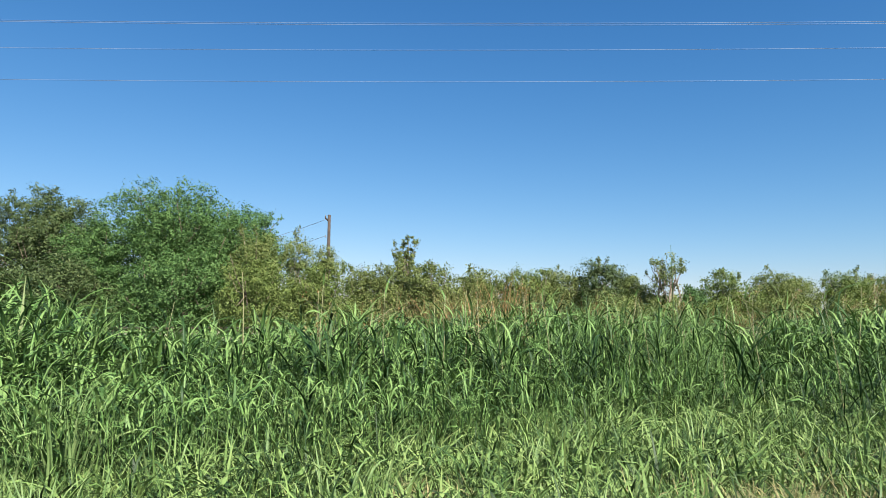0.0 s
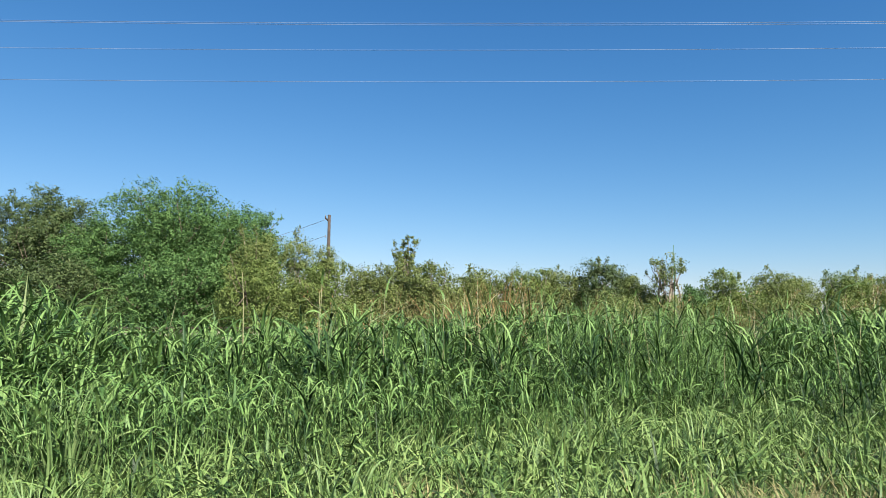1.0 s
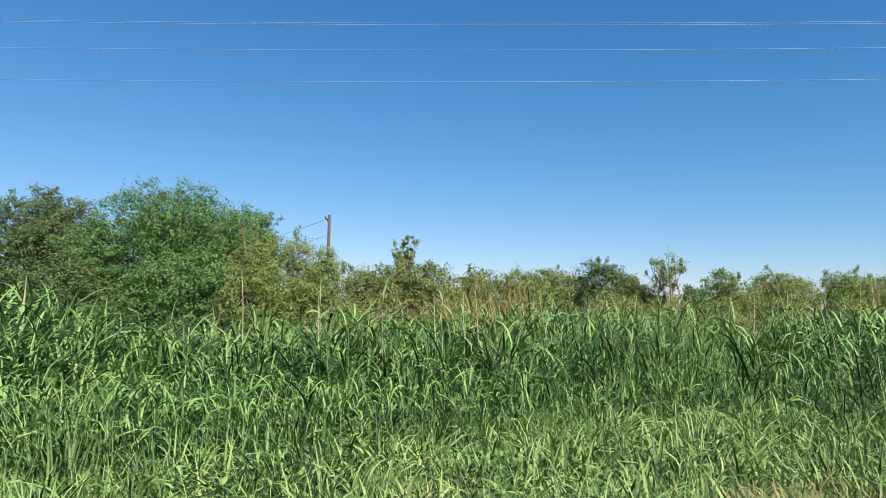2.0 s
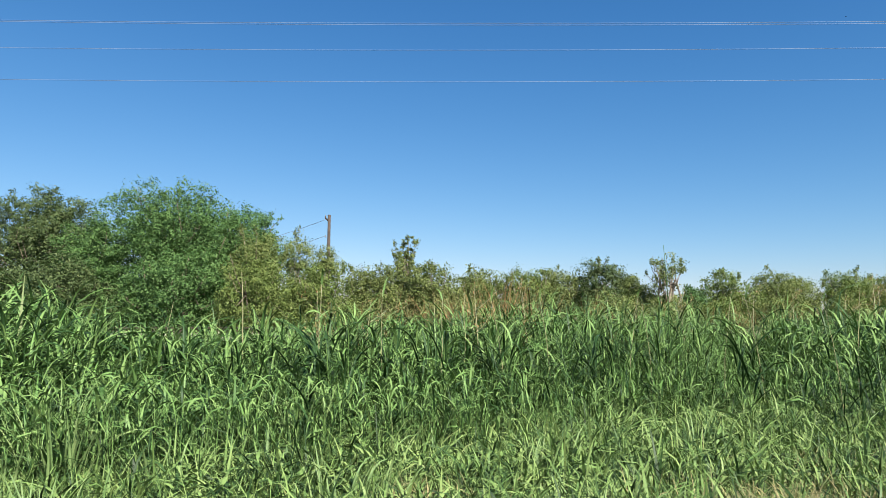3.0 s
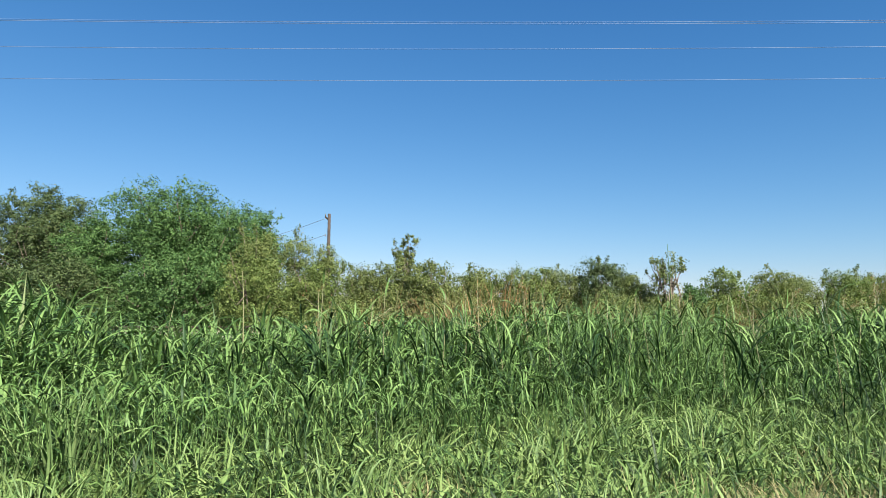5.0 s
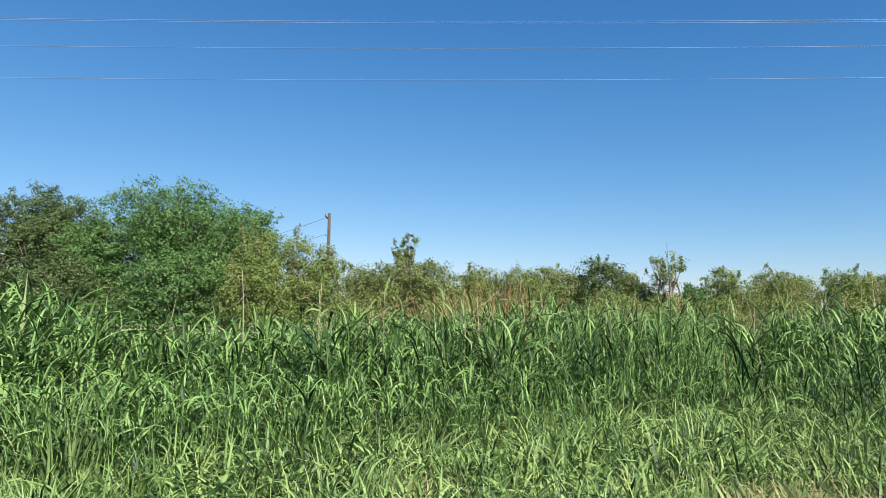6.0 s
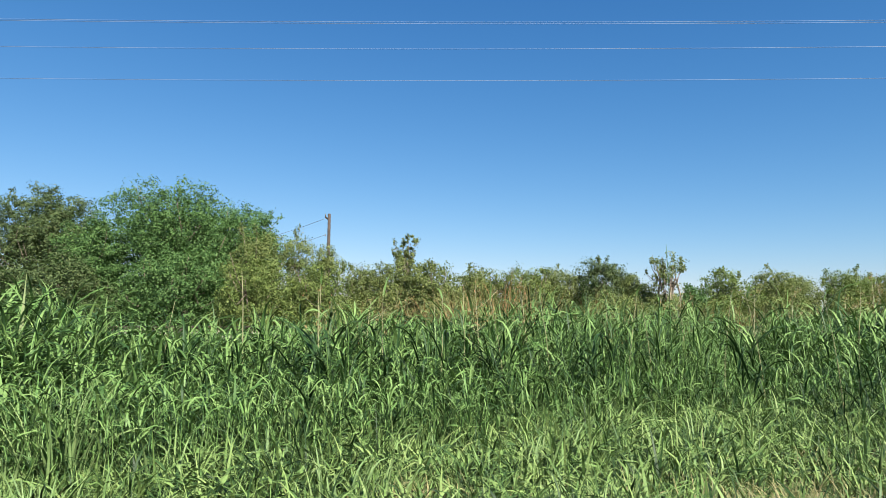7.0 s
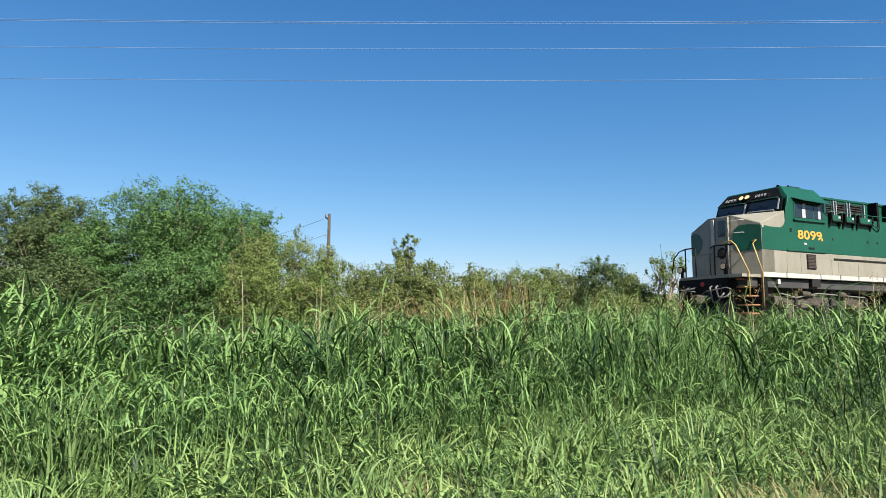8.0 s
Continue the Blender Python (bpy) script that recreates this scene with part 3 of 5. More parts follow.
def tree(name, label, x, y, h, w, mat, seed, leaves=9000, size=0.07, deep=None, low=0.05, lobes=9, clump=0.35, sparse=0.0, crown_bias=0.62, sprigs=26, thin=1.6):
    """A tree or bush: trunk with limbs, and a crown of leaf clumps on uneven lobes with gaps and stray twigs."""
    rng = np.random.default_rng(seed)
    thing = tagged(new(name), label, "bush" if "bush" in name else "tree", "trees behind the line")
    z0 = float(line_z(np.array([x]), np.array([y]))[0])
    thing.location = (x, y, z0)
    deep = deep or w * 0.8
    cz = h * crown_bias
    # lobes: a main body and side lobes
    cs, rs = [], []
    for i in range(lobes):
        ang, q = rng.uniform(0, 2 * math.pi), rng.uniform(0.2, 1.0) ** 0.6
        zz = rng.uniform(low + 0.14, 0.86)
        half = math.sqrt(max(0.12, 1 - ((zz * h - cz) / max(cz, h - cz)) ** 2))
        half = max(half, 0.85) if zz * h < cz else half
        r = rng.uniform(0.20, 0.30) * min(w, h * 1.2)
        cs.append((math.cos(ang) * q * max(0.0, w / 2 * half - r * 0.8), math.sin(ang) * q * max(0.0, deep / 2 * half - r * 0.8), min(zz * h, h - r * 0.85)))
        rs.append(r)
    cs.append((0, 0, h - 0.26 * min(w, h)))
    rs.append(0.26 * min(w, h))
    cs.append((0, 0, h * 0.48))
    rs.append(0.34 * min(w, h))
    cs, rs = np.array(cs), np.array(rs)
    # clump centres over the lobes
    m = max(40, leaves // 40)
    pick = rng.choice(len(cs), m, p=rs ** 2 / np.sum(rs ** 2))
    d = rng.normal(0, 1, (m, 3))
    d /= np.linalg.norm(d, axis=1)[:, None]
    c = cs[pick] + d * (rs[pick] * rng.uniform(0.5, 0.98, m))[:, None]
    c[:, 2] = np.clip(c[:, 2], low * h + 0.15, None)
    hole = soft_noise(c[:, 0] * 1.7 + c[:, 2] * 1.1, c[:, 1] * 1.7 - c[:, 2] * 1.3, 2.2, seed + 1)
    c, d = c[hole > -0.95 + sparse * 1.6], d[hole > -0.95 + sparse * 1.6]
    # limbs
    bm = bmesh.new()
    r0 = 0.028 * h * (0.8 if sparse else 1.0)
    tips = list(cs)
    fork = Vector((rng.normal(0, 0.1), rng.normal(0, 0.1), h * 0.22))
    tube(bm, [(0, 0, -0.15), (0.02, 0, h * 0.08), fork], [r0 * 1.3, r0, r0 * 0.85], 8)
    twig_tips = []
    for tip in tips:
        tip = Vector(tip)
        mid = fork.lerp(tip, 0.5) + Vector(rng.normal(0, 0.06 * h, 3)) * 0.6
        tube(bm, [fork, mid, tip], [r0 * 0.7, r0 * 0.4, r0 * 0.12], 6)
        for j in range(3):
            e = tip + Vector(rng.normal(0, 1, 3)).normalized() * float(rs.mean()) * rng.uniform(0.7, 1.1)
            e.z = max(e.z, 0.3)
            tube(bm, [mid.lerp(tip, 0.6), mid.lerp(e, 0.6), e], [r0 * 0.28, r0 * 0.16, r0 * 0.05], 5)
            twig_tips.append(e)
    # stray twigs above the outline
    extra = []
    for j in range(sprigs):
        p = twig_tips[int(rng.choice(len(twig_tips)))]
        if p.z < h * 0.55:
            continue
        up = (Vector((p.x, p.y, 0)) * 0.25 / max(w, 1) + Vector((rng.normal(0, 0.35), rng.normal(0, 0.35), 1))).normalized()
        ln = rng.uniform(0.25, 0.6) * (0.5 + h / 12)
        tube(bm, [p, p + up * ln * 0.5 + Vector(rng.normal(0, 0.03, 3)), p + up * ln], [0.014, 0.01, 0.004], 4)
        for t in np.linspace(0.35, 1.05, 5):
            extra.append(np.array(p + up * ln * float(t)))
    part("trunk", bm, M_BARK, thing, "grey-brown forked trunk and twigs")
    # leaves: each clump is a rounded tuft whose leaves face outwards
    per = max(4, int(leaves / len(c)))
    cc, dd = np.repeat(c, per, 0), np.repeat(d, per, 0)
    u = rng.normal(0, 1, cc.shape)
    u /= np.linalg.norm(u, axis=1)[:, None]
    reach = np.repeat(rng.uniform(0.55, 1.25, len(c)), per)[:, None] * clump * rng.random((len(cc), 1)) ** 0.45
    pos = cc + u * reach * np.array([1, 1, 0.72])
    nrm = u * 0.8 + dd * 0.35 + rng.normal(0, 0.42, cc.shape) + np.array([0, 0, 0.4])
    if extra:
        ee = np.repeat(np.array(extra), 10, 0)
        pos = np.concatenate([pos, ee + rng.normal(0, 0.06, ee.shape)])
        nrm = np.concatenate([nrm, rng.normal(0, 1, ee.shape) + np.array([0, 0, 0.4])])
    pos[:, 2] = np.maximum(pos[:, 2], 0.08)
    k = len(pos)
    nrm /= np.linalg.norm(nrm, axis=1)[:, None]
    a = np.cross(nrm, rng.normal(0, 1, (k, 3)))
    a /= np.linalg.norm(a, axis=1)[:, None]
    b2 = np.cross(nrm, a)
    s = size * rng.uniform(0.6, 1.35, (k, 1))
    v = np.stack([pos - a * s, pos + a * s * 0.35 + b2 * s * 1.25 / thin + nrm * s * 0.1, pos + a * s * 0.9 - b2 * s * 1.0 / thin], 1)
    f = np.arange(k * 3).reshape(-1, 3)
    ob = new("crown", mesh_from("crown", v.reshape(-1, 3), f, mat))
    ob.parent = thing
    return thing


# ---- overhead lines ----
def span(name, label, p0, p1, sag, r, mat):
    p0, p1 = Vector(p0), Vector(p1)
    k = 40
    pts = [p0.lerp(p1, i / k) - Vector((0, 0, sag * 4 * (i / k) * (1 - i / k))) for i in range(k + 1)]
    return tagged(part(name, tube(bmesh.new(), pts, r, 6), mat), label, "wire", "overhead wires")


for y, z0, z1 in ((29.0, 15.45, 15.31), (29.4, 15.59, 15.37), (29.0, 14.17, 14.15), (29.0, 12.74, 12.74)):
    span("power_wire", "thin bare silvery power wire against the sky", (-45, y, z0), (45, y, z1), 0.62, 0.011, M_WIRE)


def line_pole(x, tops):
    """A tall pole past the edge of the view that carries the power wires on arms."""
    pole = tagged(new("line_pole"), "tall grey steel pole carrying the power wires", "power pole", "power line poles")
    pole.location = (x, 29.75, 0)
    part("post", tube(bmesh.new(), [(0, 0, -0.5), (0, 0, 8), (0, 0, 16.2)], [0.2, 0.16, 0.12], 14), M_HOSE, pole)
    for y, z in tops:
        arm = part("crossarm", boxed(-0.05, 0.05, y - 29.75, 0.05, z - 0.26, z - 0.16), M_HOSE, pole)
        part("insulator", tube(bmesh.new(), [(0, y - 29.75, z - 0.17), (0, y - 29.75, z - 0.08), (0, y - 29.75, z + 0.012)], [0.02, 0.05, 0.03], 10), M_BROWN, arm)
    return pole


line_pole(-45, ((29.0, 15.45), (29.4, 15.59), (29.0, 14.17), (29.0, 12.74)))
line_pole(45, ((29.0, 15.31), (29.4, 15.37), (29.0, 14.15), (29.0, 12.74)))


def utility_pole(x, y, h):
    pole = tagged(new("utility_pole"), "weathered brown wooden utility pole behind the trees", "utility pole")
    pole.location = (x, y, 0)
    part("post", tube(bmesh.new(), [(0, 0, -0.4), (0, 0, h * 0.5), (0.02, 0, h)], [0.14, 0.13, 0.11], 12), M_POLE, pole)
    bm = boxed(-0.16, -0.10, -0.9, 0.9, h - 0.42, h - 0.3)
    arm = part("crossarm", bm, M_POLE, pole, "short wooden crossarm")
    for yy, zz in ((-0.8, h - 0.3), (0.8, h - 0.3)):
        bm = tube(bmesh.new(), [(-0.13, yy, zz), (-0.13, yy, zz + 0.06), (-0.13, yy, zz + 0.16)], [0.02, 0.045, 0.03], 8)
        part("insulator", bm, M_HOSE, arm)
    bm = tube(bmesh.new(), [(-0.14, -0.02, h - 1.7), (-0.24, -0.02, h - 1.7), (-0.24, -0.02, h - 1.55)], [0.02, 0.03, 0.03], 8)
    part("insulator", bm, M_HOSE, pole)
    return pole


utility_pole(-8.62, 52.0, 10.05)
span("service_wire", "thin dark wire leaving the wooden pole", (-8.85, 52, 9.7), (-26.0, 66.0, 8.2), 0.5, 0.014, M_LINE)
span("service_wire", "thin dark wire leaving the wooden pole", (-8.85, 52, 8.45), (-26.0, 66.0, 7.0), 0.5, 0.014, M_LINE)

# ---- trees: x, y, height, width ----
BIG = "broad green leafy tree with a rounded uneven crown"
tree("tree", "olive-green leafy tree with thin twigs on top", -17.7, 30.5, 7.8, 6.8, M_LEAF_DARK, 101, 72000, 0.05, sparse=0.1, lobes=13, sprigs=50)
tree("tree", BIG, -11.1, 29.5, 7.35, 7.8, M_LEAF_BIG, 102, 120000, 0.047, lobes=16, clump=0.4, sprigs=60)
tree("tree", BIG, -8.6, 29.5, 6.75, 5.4, M_LEAF_BIG, 103, 66000, 0.047, lobes=12, clump=0.4, sprigs=40)
tree("tree", BIG, -14.0, 28.6, 5.75, 5.2, M_LEAF_BIG, 104, 60000, 0.047, lobes=12)
tree("tree", "light olive feathery tree", -7.0, 27.0, 5.3, 3.8, M_LEAF_OLIVE, 105, 22000, 0.055, thin=2.6, lobes=12)
tree("tree", "light olive feathery tree", -5.9, 27.5, 5.05, 2.8, M_LEAF_OLIVE, 106, 10000, 0.055, thin=2.6, sparse=0.15)
tree("tree", "light olive feathery tree", -4.75, 27.2, 4.75, 2.4, M_LEAF_OLIVE, 111, 9000, 0.055, thin=2.6, sparse=0.15)
tree("bush", "yellow-green feathery bush by the line", -6.7, 25.0, 4.1, 4.0, M_LEAF_FRESH, 107, 24000, 0.055, thin=2.6, lobes=12)
tree("bush", "yellow-green feathery bush by the line", -4.5, 25.6, 3.9, 3.6, M_LEAF_FRESH, 108, 22000, 0.055, thin=2.6, lobes=12)
tree("bush", "shaded green undergrowth bush below the trees", -10.0, 25.6, 4.2, 4.6, M_LEAF_BIG, 112, 40000, 0.046, lobes=12)
tree("bush", "dark olive undergrowth bush below the trees", -14.2, 25.4, 4.1, 4.8, M_LEAF_DARK, 113, 40000, 0.046, lobes=12)
tree("bush", "shaded green undergrowth bush below the trees", -17.2, 26.0, 3.6, 4.4, M_LEAF_DARK, 114, 32000, 0.05, lobes=12)
tree("tree", "slim upright tree above the bushes", -1.9, 40, 6.8, 2.0, M_LEAF_OLIVE, 109, 6000, 0.055, deep=1.8, lobes=14, low=0.3, sparse=0.35, sprigs=50, clump=0.2)
for i, (x, y, h, w, mt) in enumerate((
        (-4.2, 38, 4.3, 4.2, M_LEAF_OLIVE), (-2.4, 37, 4.3, 4.2, M_LEAF_OLIVE), (-0.6, 36, 4.3, 4.2, M_LEAF_OLIVE), (1.3, 38, 4.2, 4.4, M_LEAF_OLIVE),
        (2.6, 39, 4.3, 3.8, M_LEAF_OLIVE), (4.8, 38, 4.2, 4.2, M_LEAF_FRESH), (6.5, 40, 4.4, 4.8, M_LEAF_OLIVE), (8.8, 39, 4.75, 4.4, M_LEAF_DARK),
        (10.9, 41, 4.3, 3.0, M_LEAF_OLIVE), (14.6, 41, 3.7, 3.0, M_LEAF_BIG), (16.6, 41, 4.7, 4.8, M_LEAF_FRESH), (20.0, 42, 4.7, 5.0, M_LEAF_OLIVE),
        (22.6, 44, 4.5, 5.0, M_LEAF_OLIVE), (25.6, 44, 5.1, 4.8, M_LEAF_FRESH), (28.9, 45, 4.9, 5.2, M_LEAF_OLIVE), (33, 46, 4.9, 5.6, M_LEAF_OLIVE),
        (-3.2, 30, 2.5, 3.8, M_LEAF_OLIVE), (0.6, 31, 2.6, 4.2, M_LEAF_OLIVE), (4.2, 32, 2.7, 4.2, M_LEAF_DARK), (7.8, 34, 2.8, 4.2, M_LEAF_OLIVE),
        (11.2, 36, 2.5, 3.8, M_LEAF_OLIVE), (14.8, 37, 2.9, 4.2, M_LEAF_FRESH), (18.6, 38, 3.0, 4.6, M_LEAF_OLIVE), (22.8, 40, 3.1, 4.6, M_LEAF_OLIVE), (27.0, 42, 3.2, 4.8, M_LEAF_OLIVE))):
    lab = {M_LEAF_OLIVE: "olive-green scrub bush in the thicket", M_LEAF_DARK: "dark sparse scrub bush with brown twigs", M_LEAF_FRESH: "fresh yellow-green scrub bush", M_LEAF_BIG: "dark green scrub bush"}[mt]
    tree("bush", lab, x, y, h * (1.09 if x < 14 else 1.0), w, mt, 200 + i, int(4800 * w), 0.054, low=0.0, lobes=14, sprigs=40, crown_bias=0.5, clump=0.42, sparse=0.12 if mt == M_LEAF_DARK else 0.0)
tree("tree", "thin half-bare tree with sky showing through", 12.4, 39, 6.1, 2.6, M_LEAF_OLIVE, 110, 2200, 0.055, low=0.45, lobes=9, sparse=0.35, sprigs=24, clump=0.4)
for i in range(20):
    x = -30 + i * 4.6 + random.uniform(-1, 1)
    tree("bush", "grey-green scrub bush far behind", x, 60 + 0.2 * x + random.uniform(-3, 3), random.uniform(4.1, 5.0) + (1.5 if x < -12 else 0), random.uniform(5, 7), M_LEAF_OLIVE, 300 + i, 4500, 0.13, low=0.0, lobes=8, sprigs=10, crown_bias=0.5)

grass_short()
SWATHES = grass_tall()
grass_sides()


def grass_clump(label, x, y, h, count, mat, seed, broad=0.035, spread=0.16, droop=1.0):
    """A tuft that stands out: upright blades fanned from one foot."""
    rng = np.random.default_rng(seed)
    tuft = tagged(new("grass_clump"), label, "grass clump", "tufts in the meadow")
    tuft.location = (x, y, 0)
    base = np.stack([rng.normal(0, spread, count), rng.normal(0, spread, count), np.zeros(count)], 1)
    head = np.arctan2(base[:, 1], base[:, 0]) + rng.normal(0, 0.5, count)
    v, f = blades(rng, base, head, h * rng.uniform(0.6, 1.15, count), broad * rng.uniform(0.6, 1.2, count), rng.uniform(0.05, 0.4, count), droop * rng.gamma(2.0, 0.4, count), 2.0, 7, 0.7, 0.5)
    ob = new("foliage", mesh_from("foliage", v, f, mat))
    ob.parent = tuft
    return tuft


def reed_clump(label, x, y, h, count, seed, broad=0.038):
    """A stand of taller reed plants above the belt; parts: each plant."""
    rng = np.random.default_rng(seed)
    stand = tagged(new("reed_clump"), label, "reed clump", "reed stands")
    stand.location = (x, y, 0)
    for i in range(count):
        px, py = rng.normal(0, 0.22, 1), rng.normal(0, 0.2, 1)
        z = line_z(px + x, py + y)
        v, f = reed_plants(rng, px, py, np.array([h * rng.uniform(0.8, 1.08)]) - z, 8, broad, 0.5)
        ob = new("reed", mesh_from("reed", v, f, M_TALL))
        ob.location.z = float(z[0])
        ob.parent = stand
    return stand


LIGHT = "light green upright grass tuft in the meadow"
for i, (x, y, h, c) in enumerate(((-3.75, 7.0, 1.1, 60), (-4.1, 6.6, 0.8, 26), (-1.75, 8.4, 0.95, 26), (-0.4, 8.7, 0.9, 18), (2.0, 9.6, 0.85, 22), (-2.6, 7.0, 0.7, 24),
                                 (0.9, 7.2, 0.7, 22), (2.9, 8.2, 0.75, 22), (-0.9, 6.0, 0.6, 20), (4.3, 7.4, 0.65, 18), (1.4, 5.6, 0.55, 18), (-3.0, 5.4, 0.55, 20))):
    grass_clump(LIGHT, x, y, h, c, M_CLUMP, 500 + i, 0.029)
for i, (x, y, h, c) in enumerate(((-1.45, 9.6, 1.95, 7), (-3.7, 9.5, 1.8, 6), (-5.3, 9.0, 1.9, 7), (-4.6, 9.4, 1.8, 5), (2.3, 10.6, 1.9, 7), (5.45, 9.3, 1.4, 7), (5.75, 9.4, 1.6, 5), (6.4, 10.0, 1.8, 5),
                                 (0.8, 10.2, 1.8, 6), (3.3, 11.6, 1.85, 6), (-2.6, 9.8, 1.75, 5), (4.6, 10.4, 1.75, 5), (-0.3, 10.0, 1.75, 5))):
    reed_clump("dark green reed stand with long arching leaves", x, y, h, c, 600 + i)
S1 = stalk("tall_stalk", "very tall thin grass stalk standing above the rest", 3.94, 12.0, 3.02, 0.0, 0, 1, 0, 0.014, M_TALL)
S2 = stalk("tall_stalk", "broad pale grass leaf standing above the rest", -5.45, 9.0, 2.34, 0.10, 1.95, 2, 2, broad=0.075)
S3 = stalk("tall_stalk", "pale dry stalk above the grass", -2.95, 10.4, 2.42, 0.02, 3.0, 3, 0, 0.017)
S4 = stalk("tall_stalk", "brown dry stalk above the grass", -1.85, 10.4, 2.35, 0.03, 1.0, 4, 2, 0.014)
S5 = stalk("tall_stalk", "arching green grass stalk", 2.7, 10.5, 2.05, 0.14, 2.6, 5, 3, 0.011, M_TALL)
WEEDS = [seed_weed(x, y, h, 700 + i) for i, (x, y, h) in enumerate(((9.9, 16.0, 2.75), (7.7, 15.5, 2.35), (4.8, 14.0, 2.2), (8.6, 15.0, 2.2), (10.6, 17.0, 2.5), (6.4, 14.6, 2.25),
                                                                      (-1.95, 10.8, 2.15), (0.55, 11.6, 2.15), (-1.2, 11.0, 2.0), (1.4, 12.0, 2.2), (3.1, 13.0, 2.1)))]
MORE = [stalk("tall_stalk", "pale arching stalk above the grass", x, y, h, ln, hd, 20 + i, 2, 0.009) for i, (x, y, h, ln, hd) in enumerate((
    (-3.9, 9.6, 1.95, 0.1, 0.3), (-0.9, 10.2, 2.15, 0.02, 0.5), (-0.02, 10.3, 2.1, 0.03, 1.0), (0.35, 10.6, 2.15, 0.02, 2.0), (0.95, 10.6, 2.1, 0.12, 2.9), (3.0, 11.4, 2.2, 0.1, 0.4),
    (3.5, 11.8, 2.1, 0.08, 2.7), (4.6, 11.6, 2.2, 0.1, 0.2), (5.2, 11.4, 2.15, 0.12, 2.8), (6.0, 10.6, 2.1, 0.1, 2.9), (6.6, 11.2, 2.25, 0.1, 0.5), (1.7, 10.9, 2.1, 0.1, 2.5)))]


def flying_insect():
    """A small dark insect that crosses the sky and drops into the reeds."""
    bug = tagged(new("insect"), "tiny dark flying insect above the meadow", "insect")
    part("body", tube(bmesh.new(), [(-0.008, 0, 0), (-0.004, 0, 0), (0.003, 0, 0.001), (0.008, 0, 0)], [0.001, 0.004, 0.004, 0.0015], 8), M_BLACK, bug)
    for side in (-1, 1):
        part("wing", prism(bmesh.new(), [(-0.004, side * 0.002, 0.003), (0.003, side * 0.002, 0.003), (0.005, side * 0.012, 0.006), (-0.002, side * 0.014, 0.006)], (0, 0, 0.0006)), M_BLACK, bug)
    return bug


BUG = flying_insect()

# ---- locomotive: x runs back from the nose corners, y across from the near side, z up from the rail ----
W, WAIST, UPPER = 3.04, 2.56, 1.125


def bar(name, pts, r, mat, parent, label=""):
    return part(name, tube(bmesh.new(), pts, r, 8), mat, parent, label)


